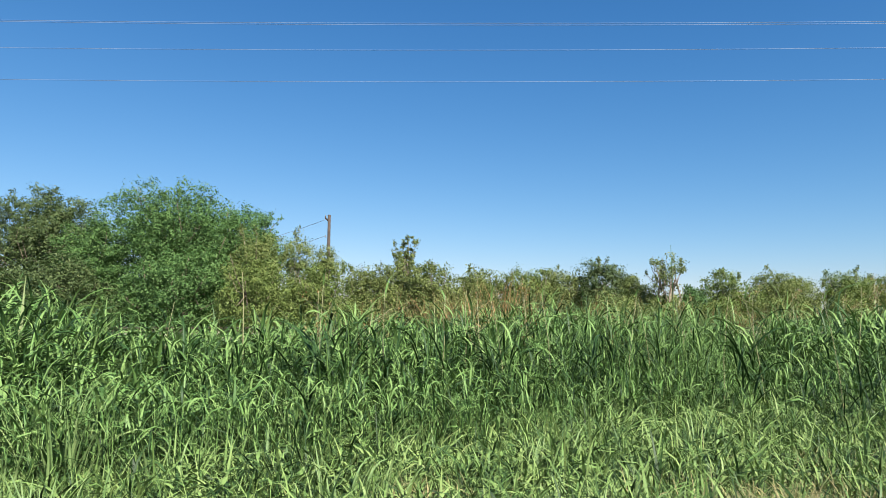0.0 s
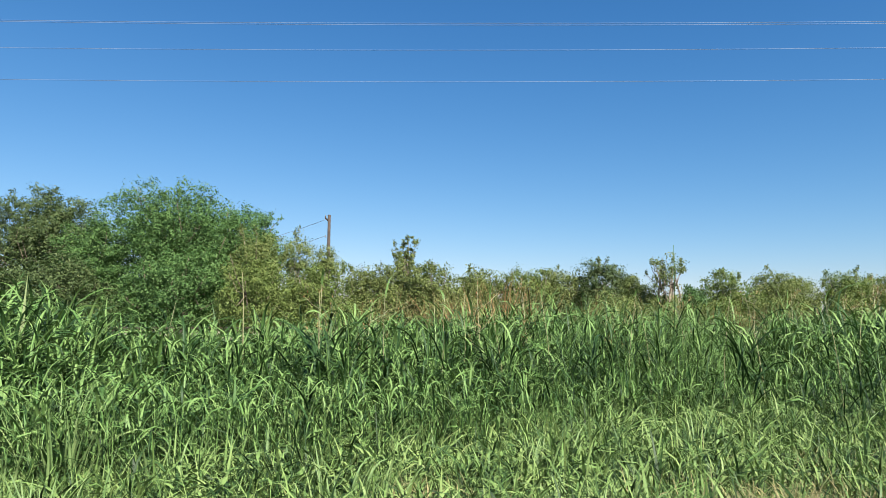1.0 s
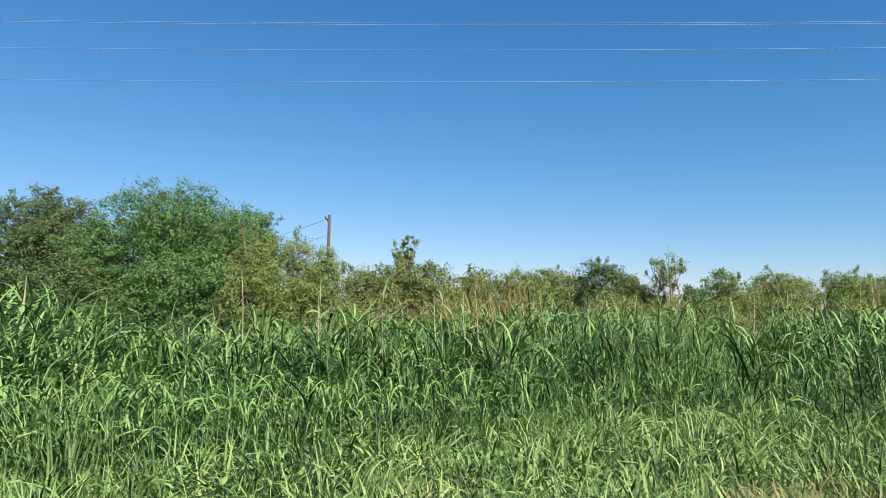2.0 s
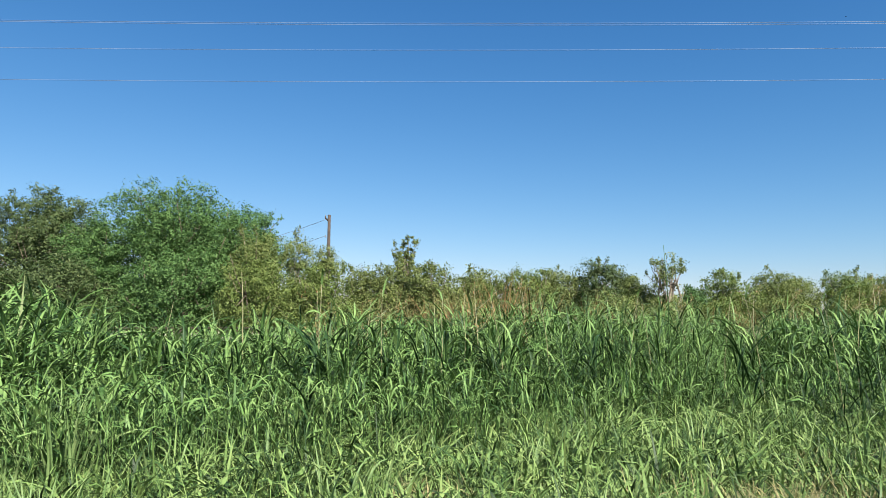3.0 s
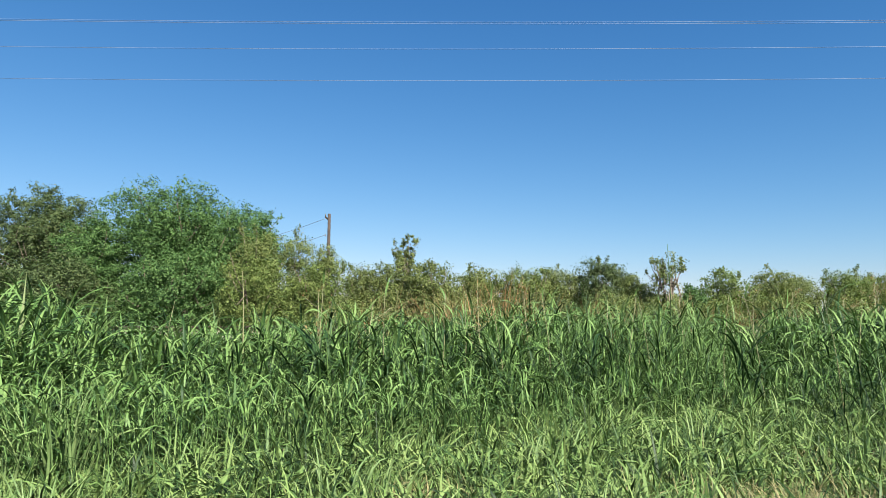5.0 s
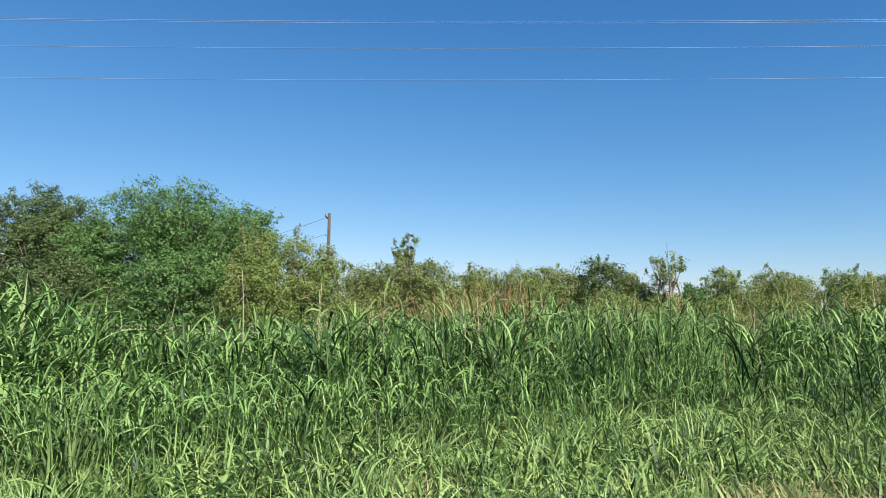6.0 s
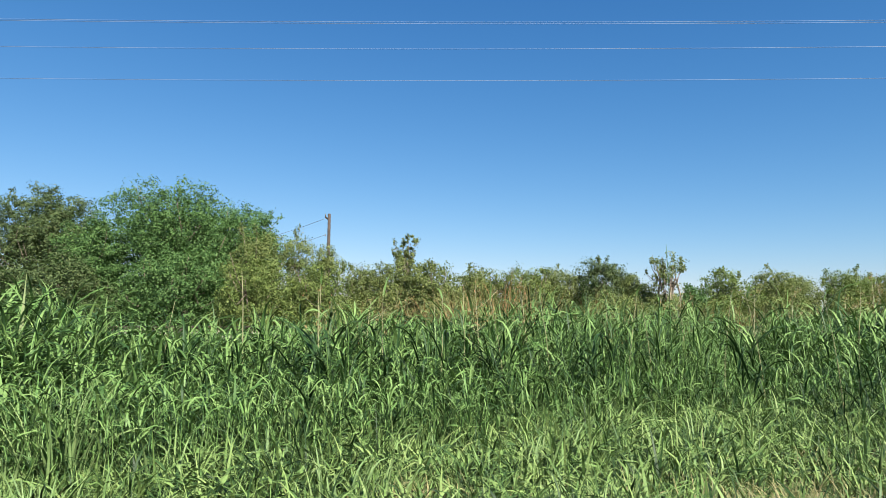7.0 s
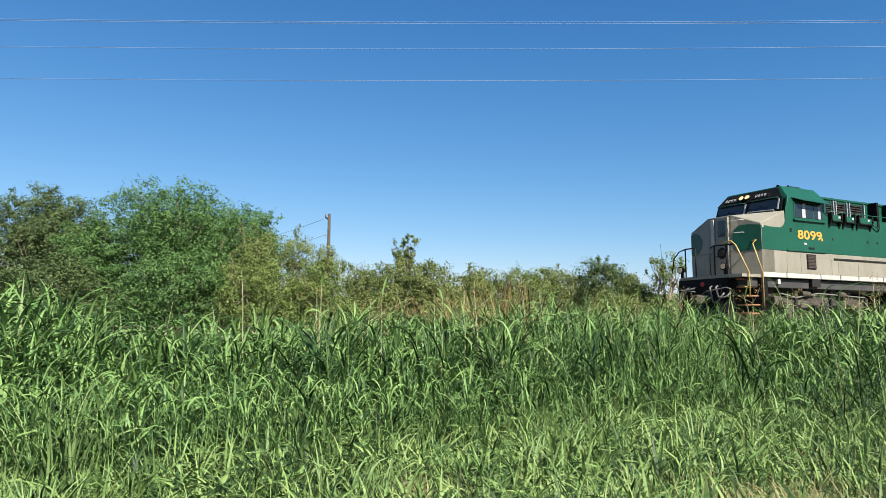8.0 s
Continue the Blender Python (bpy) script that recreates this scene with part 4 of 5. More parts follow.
def locomotive():
    loco = tagged(new("locomotive"), "green and cream diesel locomotive with gold cab number", "locomotive")
    # frame and deck
    part("underframe", boxed(-0.6, 20.6, 0.14, W - 0.14, 1.30, 1.60, bevel=0.02), M_SILL, loco, "dark grey side sill")
    sill = part("sill_stripe", boxed(0.02, 20.6, -0.012, W + 0.012, 1.64, 1.80, bevel=0.008), M_WHITE, loco, "white sill stripe")
    for x in (1.15, 2.95, 4.05, 5.1, 6.6, 8.2):
        part("sill_joint", boxed(x, x + 0.03, -0.02, 0.02, 1.62, 1.81, bevel=0.003), M_FRAME, sill)
    part("step_bracket", boxed(2.5, 2.95, 0.0, 0.16, 1.36, 1.80, bevel=0.01), M_FRAME, loco, "dark jacking bracket")
    # lower body, cream
    part("lower_body", boxed(0.0, 8.6, 0.0, W, 1.80, 2.56, bevel=0.01), M_CREAM, loco, "cream lower body panel")
    for x, z0, z1 in ((1.22, 1.82, 2.3), (1.95, 1.82, 2.5), (3.62, 1.82, 2.35), (4.0, 1.9, 2.3), (5.15, 1.86, 2.3)):
        part("panel_seam", boxed(x, x + 0.009, -0.004, 0.01, z0, z1, bevel=0.001), M_GREY, loco)
    part("door_ledge", boxed(3.75, 8.3, -0.035, 0.02, 2.36, 2.42, bevel=0.008), M_FRAME, loco, "dark long door ledge")
    part("body_ledge", boxed(1.25, 3.3, -0.045, 0.02, 2.57, 2.62, bevel=0.008), M_GREEN, loco)
    vent = part("vent", boxed(2.26, 2.74, -0.03, 0.02, 1.98, 2.50, bevel=0.01), M_BLACK, loco)
    for k in range(9):
        part("slat", boxed(2.29, 2.71, -0.045, -0.02, 2.01 + k * 0.051, 2.048 + k * 0.051, bevel=0.004), M_BROWN, vent)
    # nose: plan tapers to a flat front
    plan = [(0, 0), (-0.3, 1.02), (-0.3, 2.02), (0, W)]
    bm = bmesh.new()
    loft(bm, [[(x, y, 1.72) for x, y in plan] + [(0.6, W, 1.72), (0.6, 0, 1.72)], [(x, y, 2.56) for x, y in plan] + [(0.6, W, 2.56), (0.6, 0, 2.56)]])
    part("nose_lower", bm, M_CREAM, loco, "cream lower nose")
    bm = bmesh.new()
    top = [(0, 0, 3.36), (-0.22, 1.02, 3.72), (-0.22, 2.02, 3.72), (0, W, 3.36), (1.24, W, 3.82), (1.24, 0, 3.82)]
    loft(bm, [[(x, y, 2.56) for x, y in plan] + [(1.24, W, 2.56), (1.24, 0, 2.56)], top])
    bmesh.ops.bevel(bm, geom=[e for e in bm.edges], offset=0.03, segments=2, affect="EDGES", profile=0.5)
    nose = part("nose", bm, M_CREAM, loco, "cream nose with green cheeks")
    # green cheeks, a swept edge on each chamfer, and the near side under the cream sweep
    for near in (True, False):
        pts = []
        for q, z in ((-0.01, 2.57), (-0.01, 3.30), (0.4, 3.36), (0.72, 3.34), (0.86, 3.24), (0.93, 3.05), (0.92, 2.85), (0.84, 2.68), (0.74, 2.57)) if near else ((0.02, 2.60), (0.02, 3.28), (0.3, 3.3), (0.55, 3.2), (0.7, 3.0), (0.66, 2.8), (0.5, 2.66), (0.3, 2.58)):
            x, y = -0.3 * q, 1.02 * q
            sl = max(0.0, (z - 2.56) / 1.16) * 0.08 * q
            pts.append((x + sl - 0.006, y if near else W - y, z))
        part("cheek", prism(bmesh.new(), pts, (-0.012, -0.004 if near else 0.004, 0)), M_GREEN, nose, "green swept cheek panel")
    for y0, sgn in ((0.0, -1), (W, 1)):
        pts = [(0.03, y0, 2.57), (0.03, y0, 3.30), (0.5, y0, 3.27), (0.95, y0, 3.27), (1.12, y0, 3.33), (1.24, y0, 3.5), (1.26, y0, 3.78), (1.6, y0, 3.78), (1.6, y0, 2.57)]
        part("side_panel", prism(bmesh.new(), pts, (0, sgn * 0.012, 0)), M_GREEN, nose, "green nose side")
    # nose door, its window, grab irons, emblem
    door = part("nose_door", boxed(-0.33, -0.24, 1.08, 1.62, 2.0, 3.66, bevel=0.015), M_CREAM, nose)
    part("door_window", boxed(-0.345, -0.30, 1.18, 1.50, 3.05, 3.55, bevel=0.01), M_GLASS, door)
    part("door_hinge", boxed(-0.36, -0.30, 1.66, 1.80, 2.75, 3.62, bevel=0.02), M_WHITE, door, "white vertical post")
    bm = tube(bmesh.new(), [(-0.36, 1.35, 2.52), (-0.30, 1.35, 2.52)], 0.19, 20)
    part("emblem", bm, M_FRAME, nose, "dark round emblem")
    bm = tube(bmesh.new(), [(-0.375, 1.35, 2.52), (-0.30, 1.35, 2.52)], 0.12, 20)
    part("emblem", bm, M_BROWN, nose, "dull round emblem centre")
    for z in (3.12, 3.50):
        bar("grab_iron", [(-0.24, 1.0, z), (-0.36, 0.98, z), (-0.24, 0.55, z), (-0.14, 0.56, z)], 0.013, M_WHITE, nose)
    part("nose_latch", boxed(0.03, 0.10, -0.03, 0.02, 3.22, 3.30, bevel=0.01), M_WHITE, nose)
    # cab
    ring = lambda xs: [(xs[0], 0, 2.56), (xs[1], 0, 3.82), (xs[2], 0, 4.26), (xs[3], 0.44, 4.69), (xs[3], W - 0.32, 4.70), (xs[2], W, 4.26), (xs[1], W, 3.82), (xs[0], W, 2.56)]
    bm = bmesh.new()
    loft(bm, [ring((1.3, 1.3, 1.44, 1.70)), ring((3.5, 3.5, 3.5, 3.5))])
    bmesh.ops.bevel(bm, geom=[e for e in bm.edges], offset=0.035, segments=2, affect="EDGES", profile=0.5)
    cab = part("cab", bm, M_GREEN, loco, "green driver's cab")
    part("brow", prism(bmesh.new(), [(1.37, 0.16, 4.27), (1.37, W - 0.10, 4.27), (1.63, W - 0.36, 4.62), (1.63, 0.48, 4.62)], (-0.03, 0, 0.02)), M_BLACK, cab, "black brow panel")
    # windscreen: two panes in a dark surround
    surround = part("windscreen", prism(bmesh.new(), [(1.215, 0.1, 3.84), (1.215, W - 0.1, 3.84), (1.365, W - 0.12, 4.25), (1.365, 0.12, 4.25)], (-0.018, 0, 0.006)), M_BLACK, cab, "black windscreen surround")
    for y0, y1 in ((0.2, 1.44), (1.6, W - 0.2)):
        part("pane", prism(bmesh.new(), [(1.213, y0, 3.885), (1.213, y1, 3.885), (1.335, y1, 4.215), (1.335, y0, 4.215)], (-0.032, 0, 0.01)), M_GLASS, surround)
        part("pane_post", prism(bmesh.new(), [(1.205, y0, 3.885), (1.205, y0 + 0.05, 3.885), (1.327, y0 + 0.05, 4.215), (1.327, y0, 4.215)], (-0.035, 0, 0.01)), M_PALE, surround, "pale windscreen edge post")
        ym = (y0 + y1) / 2
        bar("wiper", [(1.15, ym - 0.35, 3.84), (1.19, ym, 3.95), (1.25, ym + 0.1, 4.12)], 0.012, M_FRAME, cab)
        bar("grab_iron", [(1.36, y0 + 0.05, 4.26), (1.24, y0 + 0.1, 4.27), (1.24, y1 - 0.1, 4.27), (1.36, y1 - 0.05, 4.26)], 0.014, M_GREEN, cab)
    bar("nose_rail", [(0.9, 0.15, 3.72), (0.95, 0.2, 3.84), (0.75, 1.1, 3.86), (0.75, 1.2, 3.74)], 0.014, M_WHITE, nose)
    # number boards and headlights set on the brow
    brow = Matrix.Translation((1.475, 0, 4.44)) @ pose(0, 0, 0, 0, 37, 0)
    for y0, wide in ((0.72, 0.74), (2.12, 0.56)):
        board = part("number_board", boxed(-0.03, 0.0, y0, y0 + wide, -0.12, 0.12, bevel=0.01), M_BLACK, cab, "black lit number board", brow)
        lettering("digits", "8099", 0.185, M_DIGIT, board, Matrix.Translation((-0.034, y0 + wide / 2, 0)) @ pose(0, 0, 0, 90, 0, -90), "white lit digits", 0.003, 1.35, 0.0)
    for y in (1.64, 1.90):
        lamp = part("headlight", tube(bmesh.new(), [(-0.07, y, 0), (0.0, y, 0)], 0.115, 16), M_BLACK, cab, "headlight housing", brow)
        part("lens", tube(bmesh.new(), [(-0.085, y, 0), (-0.06, y, 0)], 0.092, 16), M_LAMP, lamp, "lit headlight lens")
    # roof gear
    for x, y, r, h in ((1.95, 0.8, 0.09, 0.06), (2.0, 1.4, 0.12, 0.05), (2.1, 2.0, 0.08, 0.07), (2.7, 0.9, 0.07, 0.10)):
        part("antenna", tube(bmesh.new(), [(x, y, 4.66), (x, y, 4.67 + h * 0.7), (x, y, 4.67 + h)], [r, r * 0.9, r * 0.4], 12), M_BLACK, cab)
    for x, y, r, h in ((2.15, 1.05, 0.06, 0.10), (2.35, 0.62, 0.05, 0.12), (3.0, 0.8, 0.06, 0.12), (3.25, 1.3, 0.08, 0.1)):
        part("roof_fitting", tube(bmesh.new(), [(x, y, 4.66), (x, y, 4.67 + h * 0.7), (x, y, 4.67 + h)], [r, r * 0.9, r * 0.5], 10), M_BLACK, cab)
    part("antenna_base", boxed(2.45, 3.1, 0.7, 1.2, 4.75, 4.79, bevel=0.01), M_BLACK, cab)
    part("roof_hatch", boxed(2.2, 3.2, 0.62, W - 0.62, 4.64, 4.75, bevel=0.03), M_GREEN, cab)
    bar("horn", [(2.9, 1.1, 4.76), (2.75, 1.1, 4.81), (2.4, 1.1, 4.82)], [0.03, 0.035, 0.07], M_BLACK, cab)
    # side windows
    for y0, sgn in ((0.0, -1), (W, 1)):
        ya, yb = sorted((y0 + sgn * 0.02, y0 - sgn * 0.02))
        win = part("side_window", boxed(1.72, 3.3, ya, yb, 3.58, 4.14, bevel=0.012), M_GREEN, cab, "green-framed cab side window")
        ya, yb = sorted((y0 + sgn * 0.028, y0))
        for x0, x1 in ((1.77, 2.16), (2.22, 2.72), (2.78, 3.25)):
            part("pane", boxed(x0, x1, ya, yb, 3.63, 4.12, bevel=0.006), M_GLASS, win)
        ya, yb = sorted((y0 + sgn * 0.036, y0))
        for x0, x1 in ((2.12, 2.30), (2.98, 3.12)):
            part("blind", boxed(x0, x1, ya, yb, 3.64, 4.08, bevel=0.006), M_PALE, win, "pale window blind")
        part("window_ledge", boxed(1.66, 3.36, min(y0, y0 + sgn * 0.07), max(y0, y0 + sgn * 0.07), 3.53, 3.58, bevel=0.01), M_GREEN, win)
        part("awning", prism(bmesh.new(), [(1.6, y0, 4.25), (3.4, y0, 4.25), (3.4, y0 + sgn * 0.30, 4.10), (1.95, y0 + sgn * 0.30, 4.13)], (0, 0, 0.018)), M_GREEN, win, "green sheet sun awning")
    lettering("cab_number", "8099", 0.42, M_GOLD, cab, pose(2.5, -0.006, 3.09, 90, 0, 0) @ Matrix.Diagonal((1.5, 1.02, 1, 1)), "gold painted cab number", 0.008, 1.06, 0.02)
    part("small_letter", boxed(3.12, 3.19, -0.01, 0.005, 2.95, 3.05, bevel=0.003), M_GOLD, cab)
    part("small_plate", boxed(2.18, 2.32, -0.01, 0.005, 2.80, 2.86, bevel=0.003), M_WHITE, cab)
    part("side_handle", boxed(2.42, 2.7, -0.03, 0.005, 2.68, 2.73, bevel=0.006), M_FRAME, cab)
    part("side_light", boxed(1.44, 1.53, -0.03, 0.005, 3.16, 3.28, bevel=0.01), M_BLACK, cab)
    # equipment cabinet behind the cab
    cabin = part("equipment_cabinet", boxed(3.5, 8.6, 0.02, W - 0.02, 2.56, 3.80, bevel=0.02), M_GREEN, loco, "green flush equipment cabinet")
    part("cabinet_top", boxed(3.5, 8.6, 0.34, W - 0.34, 3.80, 4.44, bevel=0.03), M_GREEN, cabin)
    part("roof_rail", boxed(3.36, 8.6, 0.30, 0.36, 4.40, 4.47, bevel=0.01), M_GREEN, cabin)
    for x0, wide in ((3.66, 0.56), (4.44, 0.56), (5.24, 0.80)):
        g = part("grille", boxed(x0, x0 + wide, 0.28, 0.345, 3.83, 4.32, bevel=0.01), M_BLACK, cabin, "brown louvred grille")
        for k in range(6):
            bm = box(bmesh.new(), x0 + 0.03, x0 + wide - 0.03, -0.03, 0.03, -0.008, 0.008)
            part("louvre", bm, M_BROWN, g, "", Matrix.Translation((0, 0.275, 3.88 + k * 0.076)) @ pose(0, 0, 0, -35))
        for xp in (x0 - 0.06, x0 + wide + 0.02):
            part("post", boxed(xp, xp + 0.035, 0.2, 0.28, 3.84, 4.36, bevel=0.008), M_PALE, g, "pale vertical post")
        part("box", boxed(x0 + 0.06, x0 + wide - 0.02, -0.10, 0.34, 3.64, 3.83, bevel=0.015), M_GREEN, cabin, "green ledge box")
        part("ledge", boxed(x0, x0 + wide, -0.14, 0.30, 3.60, 3.64, bevel=0.01), M_BLACK, cabin, "black ledge under the box")
        for xp in (x0 - 0.06, x0 + wide - 0.06):
            part("bracket", prism(bmesh.new(), [(xp, 0.02, 3.4), (xp, 0.02, 3.90), (xp, -0.13, 3.90), (xp, -0.13, 3.70)], (0.07, 0, 0)), M_BLACK, cabin)
        part("plate", boxed(x0 + wide * 0.6, x0 + wide * 0.6 + 0.12, -0.115, -0.09, 3.72, 3.79, bevel=0.004), M_WHITE, cabin)
    bar("handrail", [(3.4, 0.0, 3.85), (3.45, -0.12, 3.92), (8.4, -0.12, 3.92), (8.5, 0.0, 3.85)], 0.014, M_GREEN, cabin)
    bar("pipe", [(5.9, -0.02, 3.6), (6.2, -0.07, 3.62), (6.45, -0.07, 3.5), (6.5, 0.02, 3.44)], 0.022, M_GREEN, cabin)
    part("door_frame", boxed(6.5, 6.62, -0.01, 0.36, 3.5, 4.44, bevel=0.01), M_BLACK, cabin)
    part("door_frame", boxed(7.4, 7.5, -0.01, 0.36, 3.5, 4.44, bevel=0.01), M_BLACK, cabin)
    for x in (3.75, 5.8, 6.4):
        part("rivet_plate", boxed(x, x + 0.07, 0.0, 0.03, 3.02, 3.09, bevel=0.008), M_FRAME, cabin)
    # rear hood, radiator and walkway
    part("hood", boxed(8.6, 20.2, 0.62, W - 0.62, 1.80, 4.40, bevel=0.05), M_GREEN, loco, "long green engine hood")
    part("radiator", boxed(16.4, 20.2, 0.1, W - 0.1, 3.75, 4.62, bevel=0.06), M_GREEN, loco, "overhanging radiator housing")
    part("walkway", boxed(8.6, 20.6, 0.0, W, 1.74, 1.81, bevel=0.01), M_FRAME, loco)
    for x in range(9, 21, 2):
        bar("stanchion", [(x, 0.04, 1.8), (x, 0.04, 2.75)], 0.018, M_WHITE, loco)
    bar("handrail", [(8.7, 0.04, 2.75), (20.4, 0.04, 2.75)], 0.018, M_WHITE, loco)
    # front platform
    bm = prism(bmesh.new(), [(0.1, 0.02, 1.62), (-1.0, 0.02, 1.62), (-1.06, 0.5, 1.62), (-1.06, W - 0.5, 1.62), (-0.7, W - 0.02, 1.62), (0.1, W - 0.02, 1.62)], (0, 0, 0.10))
    part("platform", bm, M_CREAM, loco, "pale-edged front platform")
    part("end_plate", boxed(-1.04, -0.85, 0.62, W - 0.3, 0.95, 1.62, bevel=0.02), M_BLACK, loco, "black buffer plate")
    bm = prism(bmesh.new(), [(-1.0, 0.65, 0.18), (-1.3, 1.52, 0.16), (-1.0, W - 0.25, 0.18), (-0.86, W - 0.25, 0.95), (-0.95, 1.52, 0.95), (-0.86, 0.65, 0.95)], (0.05, 0, 0))
    part("plough", bm, M_BLACK, loco, "black pilot plough")
    coupler = part("coupler", boxed(-1.55, -0.95, 1.36, 1.68, 0.78, 1.04, bevel=0.05), M_GREY, loco, "grey knuckle coupler")
    part("knuckle", boxed(-1.68, -1.45, 1.30, 1.55, 0.74, 1.06, bevel=0.06), M_GREY, coupler)
    for y0, y1, dz in ((0.95, 0.45, 0.40), (1.2, 0.7, 0.55), (1.9, 2.55, 0.10), (2.2, 2.75, 0.45)):
        bar("hose", [(-1.06, y0, 1.36), (-1.18, y0, 1.30), (-1.24, (y0 * 2 + y1) / 3, 1.36 - dz), (-1.24, (y0 + y1 * 2) / 3, 1.34 - dz), (-1.2, y1, 1.0), (-1.08, y1, 1.1)], 0.03, M_HOSE, loco, "grey air hose")
    for y in (0.8, 1.05, 2.0, 2.3, 2.6):
        part("hose_bracket", boxed(-1.09, -1.02, y, y + 0.1, 1.22, 1.4, bevel=0.01), M_FRAME, loco)
    part("marker", tube(bmesh.new(), [(-1.08, 1.62, 1.44), (-1.02, 1.62, 1.44)], 0.075, 12), M_RED, loco, "red marker lens")
    for y in (0.72, 2.62):
        lamp = part("ditch_light", tube(bmesh.new(), [(-1.06, y, 2.0), (-1.02, y, 2.0), (-0.86, y, 2.0)], [0.13, 0.13, 0.08], 14), M_BLACK, loco, "round ditch light")
        part("lens", tube(bmesh.new(), [(-1.075, y, 2.0), (-1.05, y, 2.0)], 0.095, 14), M_DITCH, lamp, "lit lens")
        part("lamp_bracket", boxed(-0.98, -0.9, y - 0.05, y + 0.05, 1.72, 1.92, bevel=0.01), M_BLACK, lamp)
    bar("lift_bar", [(-1.1, 0.35, 1.2), (-1.2, 0.5, 1.28), (-1.22, 1.3, 1.18), (-1.3, 1.45, 1.08)], 0.016, M_HOSE, loco, "uncoupling lever")
    bar("lift_bar", [(-1.1, 2.75, 1.2), (-1.2, 2.6, 1.28), (-1.22, 1.8, 1.18)], 0.016, M_HOSE, loco, "uncoupling lever")
    for y in (0.75, 0.95, 2.05, 2.25):
        bar("hose", [(-1.04, y, 1.3), (-1.14, y, 1.22), (-1.17, y + 0.03, 0.9), (-1.12, y + 0.08, 0.7)], 0.024, M_BLACK, loco, "black air hose")
    bar("grab_iron", [(-0.02, 2.6, 3.36), (-0.1, 2.62, 3.42), (0.25, 2.7, 3.58), (0.35, 2.7, 3.5)], 0.014, M_BLACK, nose)
    for x, y in ((-0.3, 1.85), (-0.3, 1.0)):
        bar("door_bar", [(x - 0.04, y, 1.75), (x - 0.09, y, 1.9), (x - 0.09, y, 2.45), (x - 0.04, y, 2.55)], 0.013, M_FRAME, nose)
    # platform rails
    for y in (0.62, 1.12, 1.95, 2.42):
        bar("stanchion", [(-0.98, y, 1.72), (-0.98, y, 2.72)], 0.024, M_BLACK, loco)
    bar("front_rail", [(-0.98, 0.3, 2.70), (-0.98, 1.12, 2.72), (-0.98, 1.3, 2.66)], 0.022, M_BLACK, loco)
    bar("front_rail", [(-0.98, 1.95, 2.72), (-0.98, 2.42, 2.72), (-0.95, 2.75, 2.66), (-0.9, 3.05, 2.45), (-0.85, 3.2, 1.95)], 0.022, M_BLACK, loco)
    bar("front_rail", [(-0.98, 0.62, 2.35), (-0.98, 1.12, 2.35)], 0.016, M_BLACK, loco)
    bar("step_rail", [(-0.8, 0.95, 2.80), (-1.0, 0.4, 2.80), (-1.02, 0.2, 2.66), (-0.72, -0.03, 1.78), (-0.70, -0.03, 0.95)], 0.021, M_YELLOW, loco, "yellow step handrail")
    bar("step_rail", [(-0.05, 0.5, 2.84), (-0.12, 0.12, 2.84), (-0.42, 0.02, 2.72), (-0.06, -0.03, 1.80), (-0.05, -0.03, 0.62)], 0.021, M_YELLOW, loco, "yellow step handrail")
    # steps
    steps = part("step_well", prism(bmesh.new(), [(-0.12, 0.0, 0.42), (-0.12, 0.62, 0.42), (-0.12, 0.62, 1.60), (-0.12, 0.0, 1.60)], (0.06, 0, 0)), M_BLACK, loco, "black step well side")
    part("well_back", boxed(-0.85, -0.06, 0.55, 0.62, 0.42, 1.60, bevel=0.01), M_BLACK, steps)
    part("well_side", prism(bmesh.new(), [(-0.10, 0.02, 0.45), (0.22, 0.02, 1.1), (0.22, 0.02, 1.6), (-0.10, 0.02, 1.6)], (0, 0.05, 0)), M_BLACK, steps)
    for k, z in enumerate((0.40, 0.68, 0.98, 1.28, 1.54)):
        part("step", boxed(-0.72, -0.1, 0.02 + 0.05 * k, 0.5, z, z + 0.045, bevel=0.008), M_STEP, steps, "worn step tread")
    # under the frame
    part("air_tank", tube(bmesh.new(), [(0.15, 0.55, 1.12), (0.25, 0.55, 1.12), (0.9, 0.55, 1.12), (1.0, 0.55, 1.12)], [0.12, 0.17, 0.17, 0.12], 14), M_GREY, loco)
    part("light_box", boxed(0.78, 0.92, 0.05, 0.16, 1.42, 1.58, bevel=0.01), M_WHITE, loco)
    part("fuel_tank", boxed(8.0, 13.0, 0.18, W - 0.18, 0.35, 1.30, bevel=0.12), M_BLACK, loco, "black fuel tank")
    wheels = []
    for x0 in (0.9, 14.2):
        bm = bmesh.new()
        for y0, y1 in ((0.30, 0.48), (W - 0.48, W - 0.30)):
            box(bm, x0, x0 + 5.2, y0, y1, 0.72, 1.02, 0.03)
            for xa in (0.35, 2.35, 4.35):
                box(bm, x0 + xa + 0.04, x0 + xa + 0.46, y0 - 0.08, y1 + 0.02, 0.42, 0.86, 0.07)
                box(bm, x0 + xa - 0.12, x0 + xa + 0.02, y0 - 0.02, y1, 0.55, 0.80, 0.04)
                box(bm, x0 + xa + 0.48, x0 + xa + 0.62, y0 - 0.02, y1, 0.55, 0.80, 0.04)
            for xa in (1.3, 3.3):
                box(bm, x0 + xa, x0 + xa + 0.6, y0 - 0.03, y1, 0.62, 0.90, 0.06)
        truck = part("truck", bm, M_GREY, loco, "dusty grey wheel truck frame")
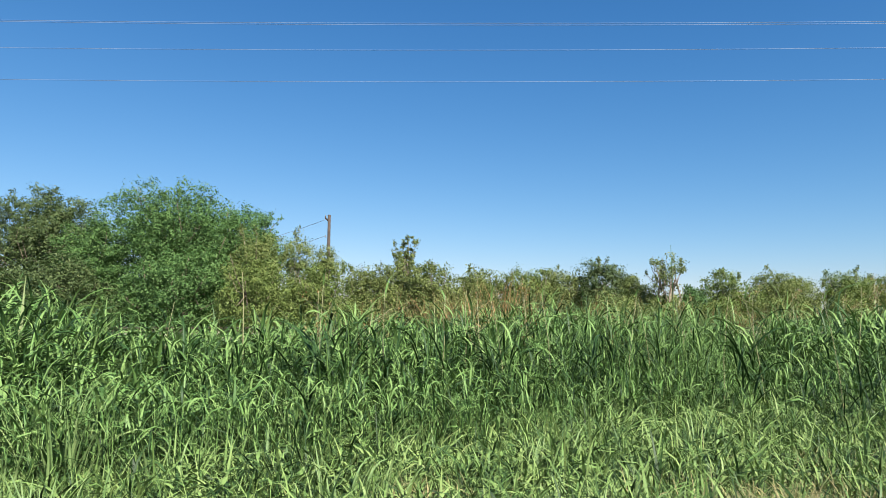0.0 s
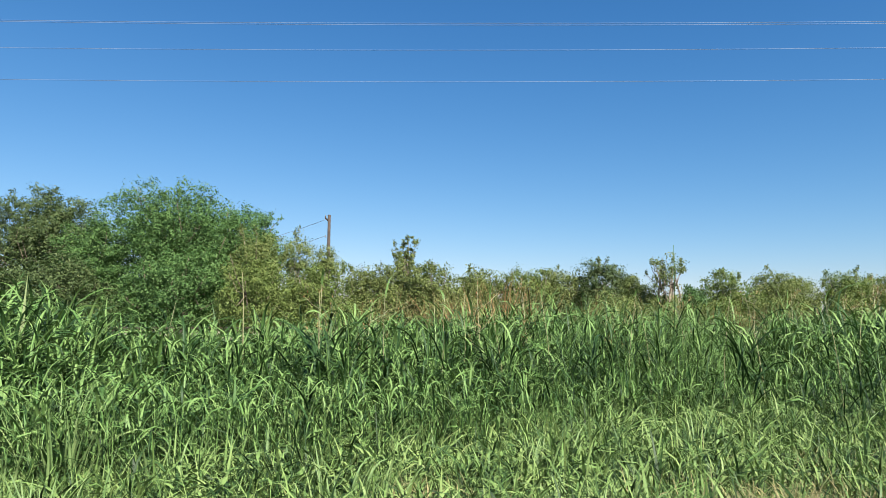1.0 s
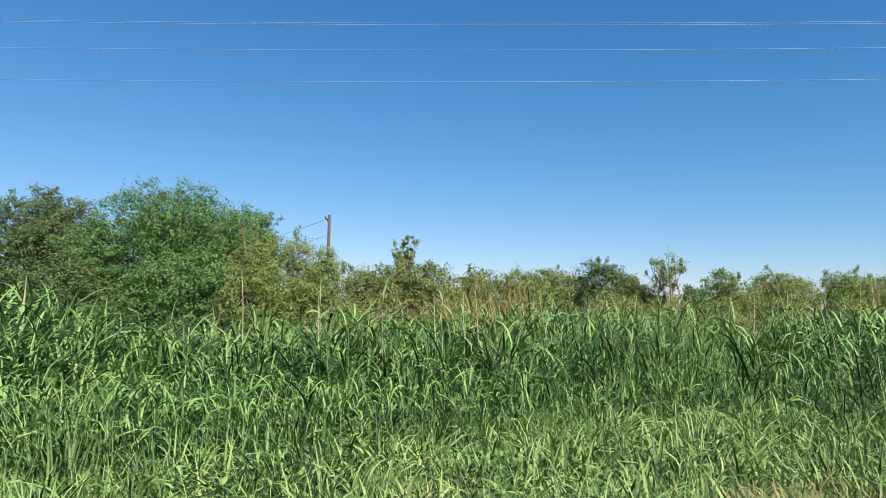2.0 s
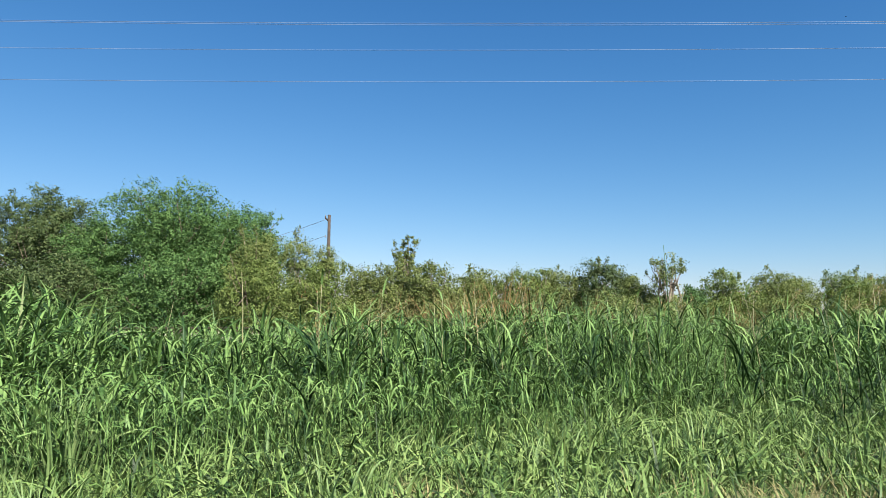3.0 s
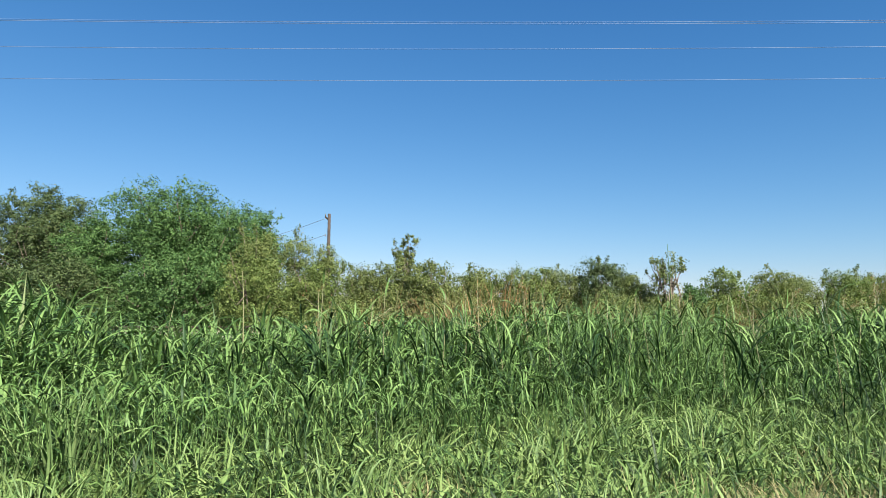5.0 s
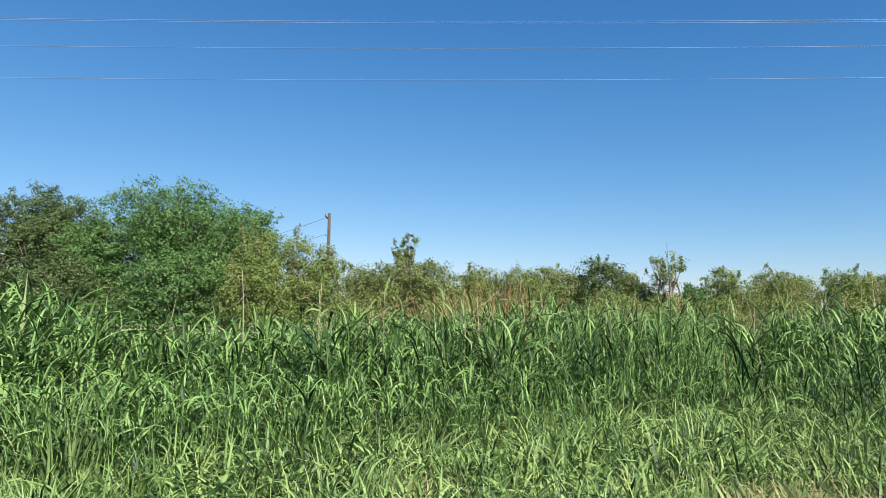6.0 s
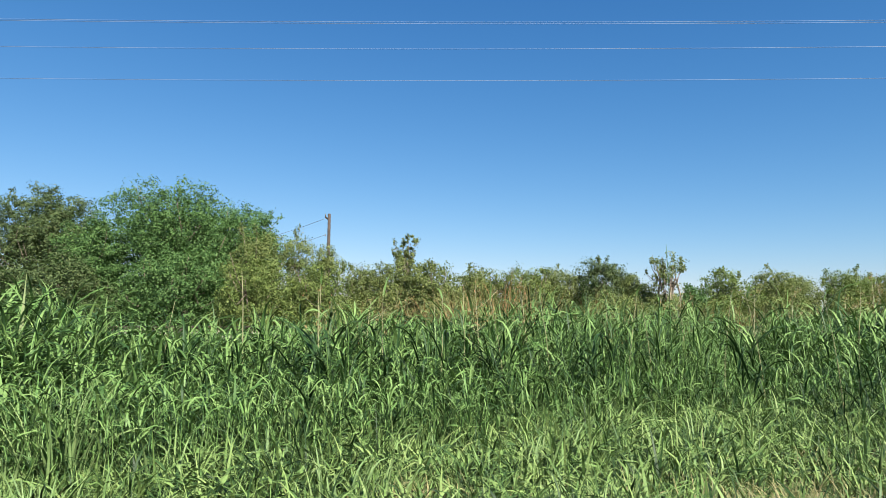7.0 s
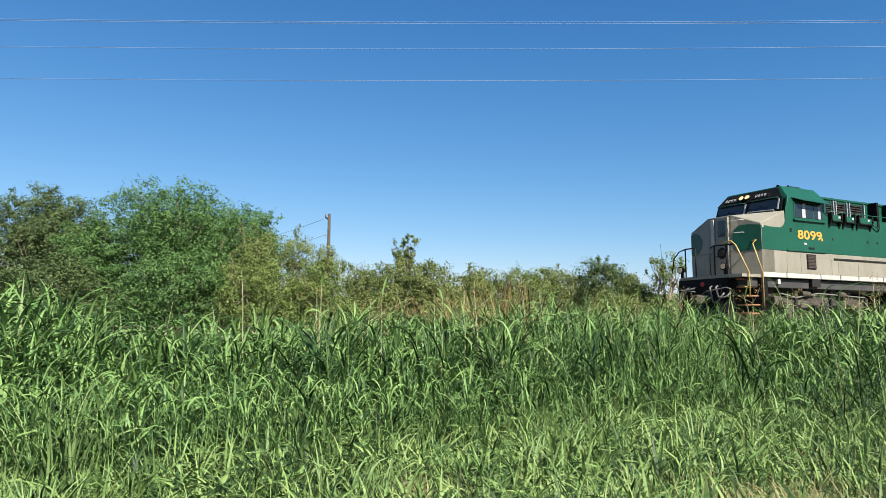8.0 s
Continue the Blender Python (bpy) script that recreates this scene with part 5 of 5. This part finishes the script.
        for xa in (0.6, 2.6, 4.6):
            bm = bmesh.new()
            for yy in (0.52, W - 0.66):
                tube(bm, [(0, yy - W / 2, 0), (0, yy + 0.14 - W / 2, 0)], 0.53, 28)
                tube(bm, [(0, yy - 0.03 - W / 2, 0), (0, yy + 0.17 - W / 2, 0)], 0.14, 12)
                for k in range(6):
                    w = k * math.pi / 3
                    tube(bm, [(0.33 * math.cos(w), yy - 0.02 - W / 2, 0.33 * math.sin(w)), (0.33 * math.cos(w), yy - W / 2, 0.33 * math.sin(w))], 0.05, 6)
            tube(bm, [(0, 0.5 - W / 2, 0), (0, W / 2 - 0.5, 0)], 0.09, 10)
            wh = part("wheelset", bm, M_STEEL, truck, "steel wheels on an axle", Matrix.Translation((x0 + xa, W / 2, 0.532)))
            wheels.append((wh, x0 + xa))
            for yy in (0.26, W - 0.26):
                part("axle_box", tube(bmesh.new(), [(x0 + xa, yy - 0.06, 0.55), (x0 + xa, yy + 0.06, 0.55)], 0.15, 14), M_GREY, truck)
        for xa in (1.6, 3.6):
            for yy in (0.36, W - 0.36):
                part("spring", tube(bmesh.new(), [(x0 + xa, yy, 0.95), (x0 + xa, yy, 1.28)], 0.10, 12), M_FRAME, truck)
            bar("brake_cylinder", [(x0 + xa - 0.3, 0.26, 1.12), (x0 + xa + 0.1, 0.26, 1.12), (x0 + xa + 0.3, 0.28, 1.08)], [0.11, 0.11, 0.04], M_GREY, truck)
        for xa in (0.95, 1.95, 2.95, 3.95):
            coil = [(x0 + xa + 0.075 * math.cos(q * 1.05), 0.30 + 0.075 * math.sin(q * 1.05), 0.98 + q * 0.0125) for q in range(25)]
            part("coil_spring", tube(bmesh.new(), coil, 0.017, 5), M_FRAME, truck)
        for xa in (0.1, 2.0, 4.0):
            bar("brake_rod", [(x0 + xa, 0.22, 0.62), (x0 + xa + 0.35, 0.21, 0.74), (x0 + xa + 0.9, 0.22, 0.70)], 0.022, M_GREY, truck)
            part("brake_hanger", boxed(x0 + xa + 0.85, x0 + xa + 0.95, 0.2, 0.34, 0.5, 1.05, bevel=0.015), M_FRAME, truck)
        bar("brake_pipe", [(x0 + 0.2, 0.24, 1.12), (x0 + 1.0, 0.22, 0.98), (x0 + 2.2, 0.22, 1.15), (x0 + 4.9, 0.24, 1.05)], 0.025, M_HOSE, truck)
    # everything above the waist is a little taller
    for ob in loco.children_recursive:
        mb = ob.matrix_basis
        if mb == Matrix.Identity(4):
            for v in ob.data.vertices:
                if v.co.z > WAIST and ob.parent.matrix_basis == Matrix.Identity(4):
                    v.co.z = WAIST + (v.co.z - WAIST) * UPPER
        elif mb.translation.z > WAIST:
            mb = mb.copy()
            mb.translation.z = WAIST + (mb.translation.z - WAIST) * UPPER
            ob.matrix_basis = mb
    return loco, wheels


LOCO, WHEELS = locomotive()


def motions():
    speed, s_end = 23.8, 20.02
    place = lambda t: Matrix.Translation(on_line(s_end + speed * (8.0 - t), TRACK_N - W / 2, RAIL_Z)) @ pose(0, 0, 0, 0, 0, TURN)
    walk(LOCO, [(k * 0.5, place(k * 0.5)) for k in range(17)])
    turn = math.degrees(speed / 0.53 / FPS)
    for wh, x in WHEELS:
        walk(wh, [(k / FPS, pose(x, W / 2, 0.532, 0, -turn * k, 0)) for k in range(241)])
    # wind: the tallest stalk sways most, the belt only rocks
    z = lambda o: o.location.copy()
    base = z(S1)
    walk(S1, [(t, pose(*base, 0, a, 0)) for t, a in ((0, 0.4), (0.3, 0.2), (0.7, 1.3), (1.0, 1.3), (1.5, 0.5), (2.2, -1.0), (3.0, -2.0), (3.5, -1.7), (4.0, -1.4), (4.5, -0.9), (5.3, -0.7), (6.0, -0.9), (6.5, -1.1), (7.2, -1.2), (8.0, -3.0))])
    for o, amp, ph in ((S2, 0.6, 0.0), (S3, 0.15, 1.0), (S4, 0.5, 2.0), (S5, 0.5, 3.0), *((o, 0.6, 0.7 * i) for i, o in enumerate(MORE + WEEDS))):
        base = z(o)
        walk(o, [(k * 0.5, pose(*base, 0, amp * math.sin(1.3 * k * 0.5 + ph) + 0.3 * amp * math.sin(3.1 * k * 0.5), 0)) for k in range(17)])
    walk(BUG, [(t, pose(x, y, h, 0, 0, 160)) for t, x, y, h in ((0, 14.0, 10.0, 10.5), (0.38, 7.4, 10.0, 7.4), (0.5, 4.15, 10.0, 5.51), (0.62, 3.0, 10.0, 7.9), (1.2, 8.5, 10.0, 10.0), (2.7, 6.8, 10.0, 7.25), (3.3, 5.29, 10.0, 5.21), (3.7, 4.31, 10.0, 3.86), (4.3, 2.9, 10.2, 1.9), (4.7, 2.6, 10.4, 1.3), (8.0, 2.6, 10.4, 1.3))])
    for i, o in enumerate(SWATHES):
        base = z(o)
        walk(o, [(k * 0.5, pose(*base, 0.10 * math.sin(1.7 * k * 0.5 + i), 0.16 * math.sin(1.2 * k * 0.5 + 0.8 * i), 0)) for k in range(17)])


motions()
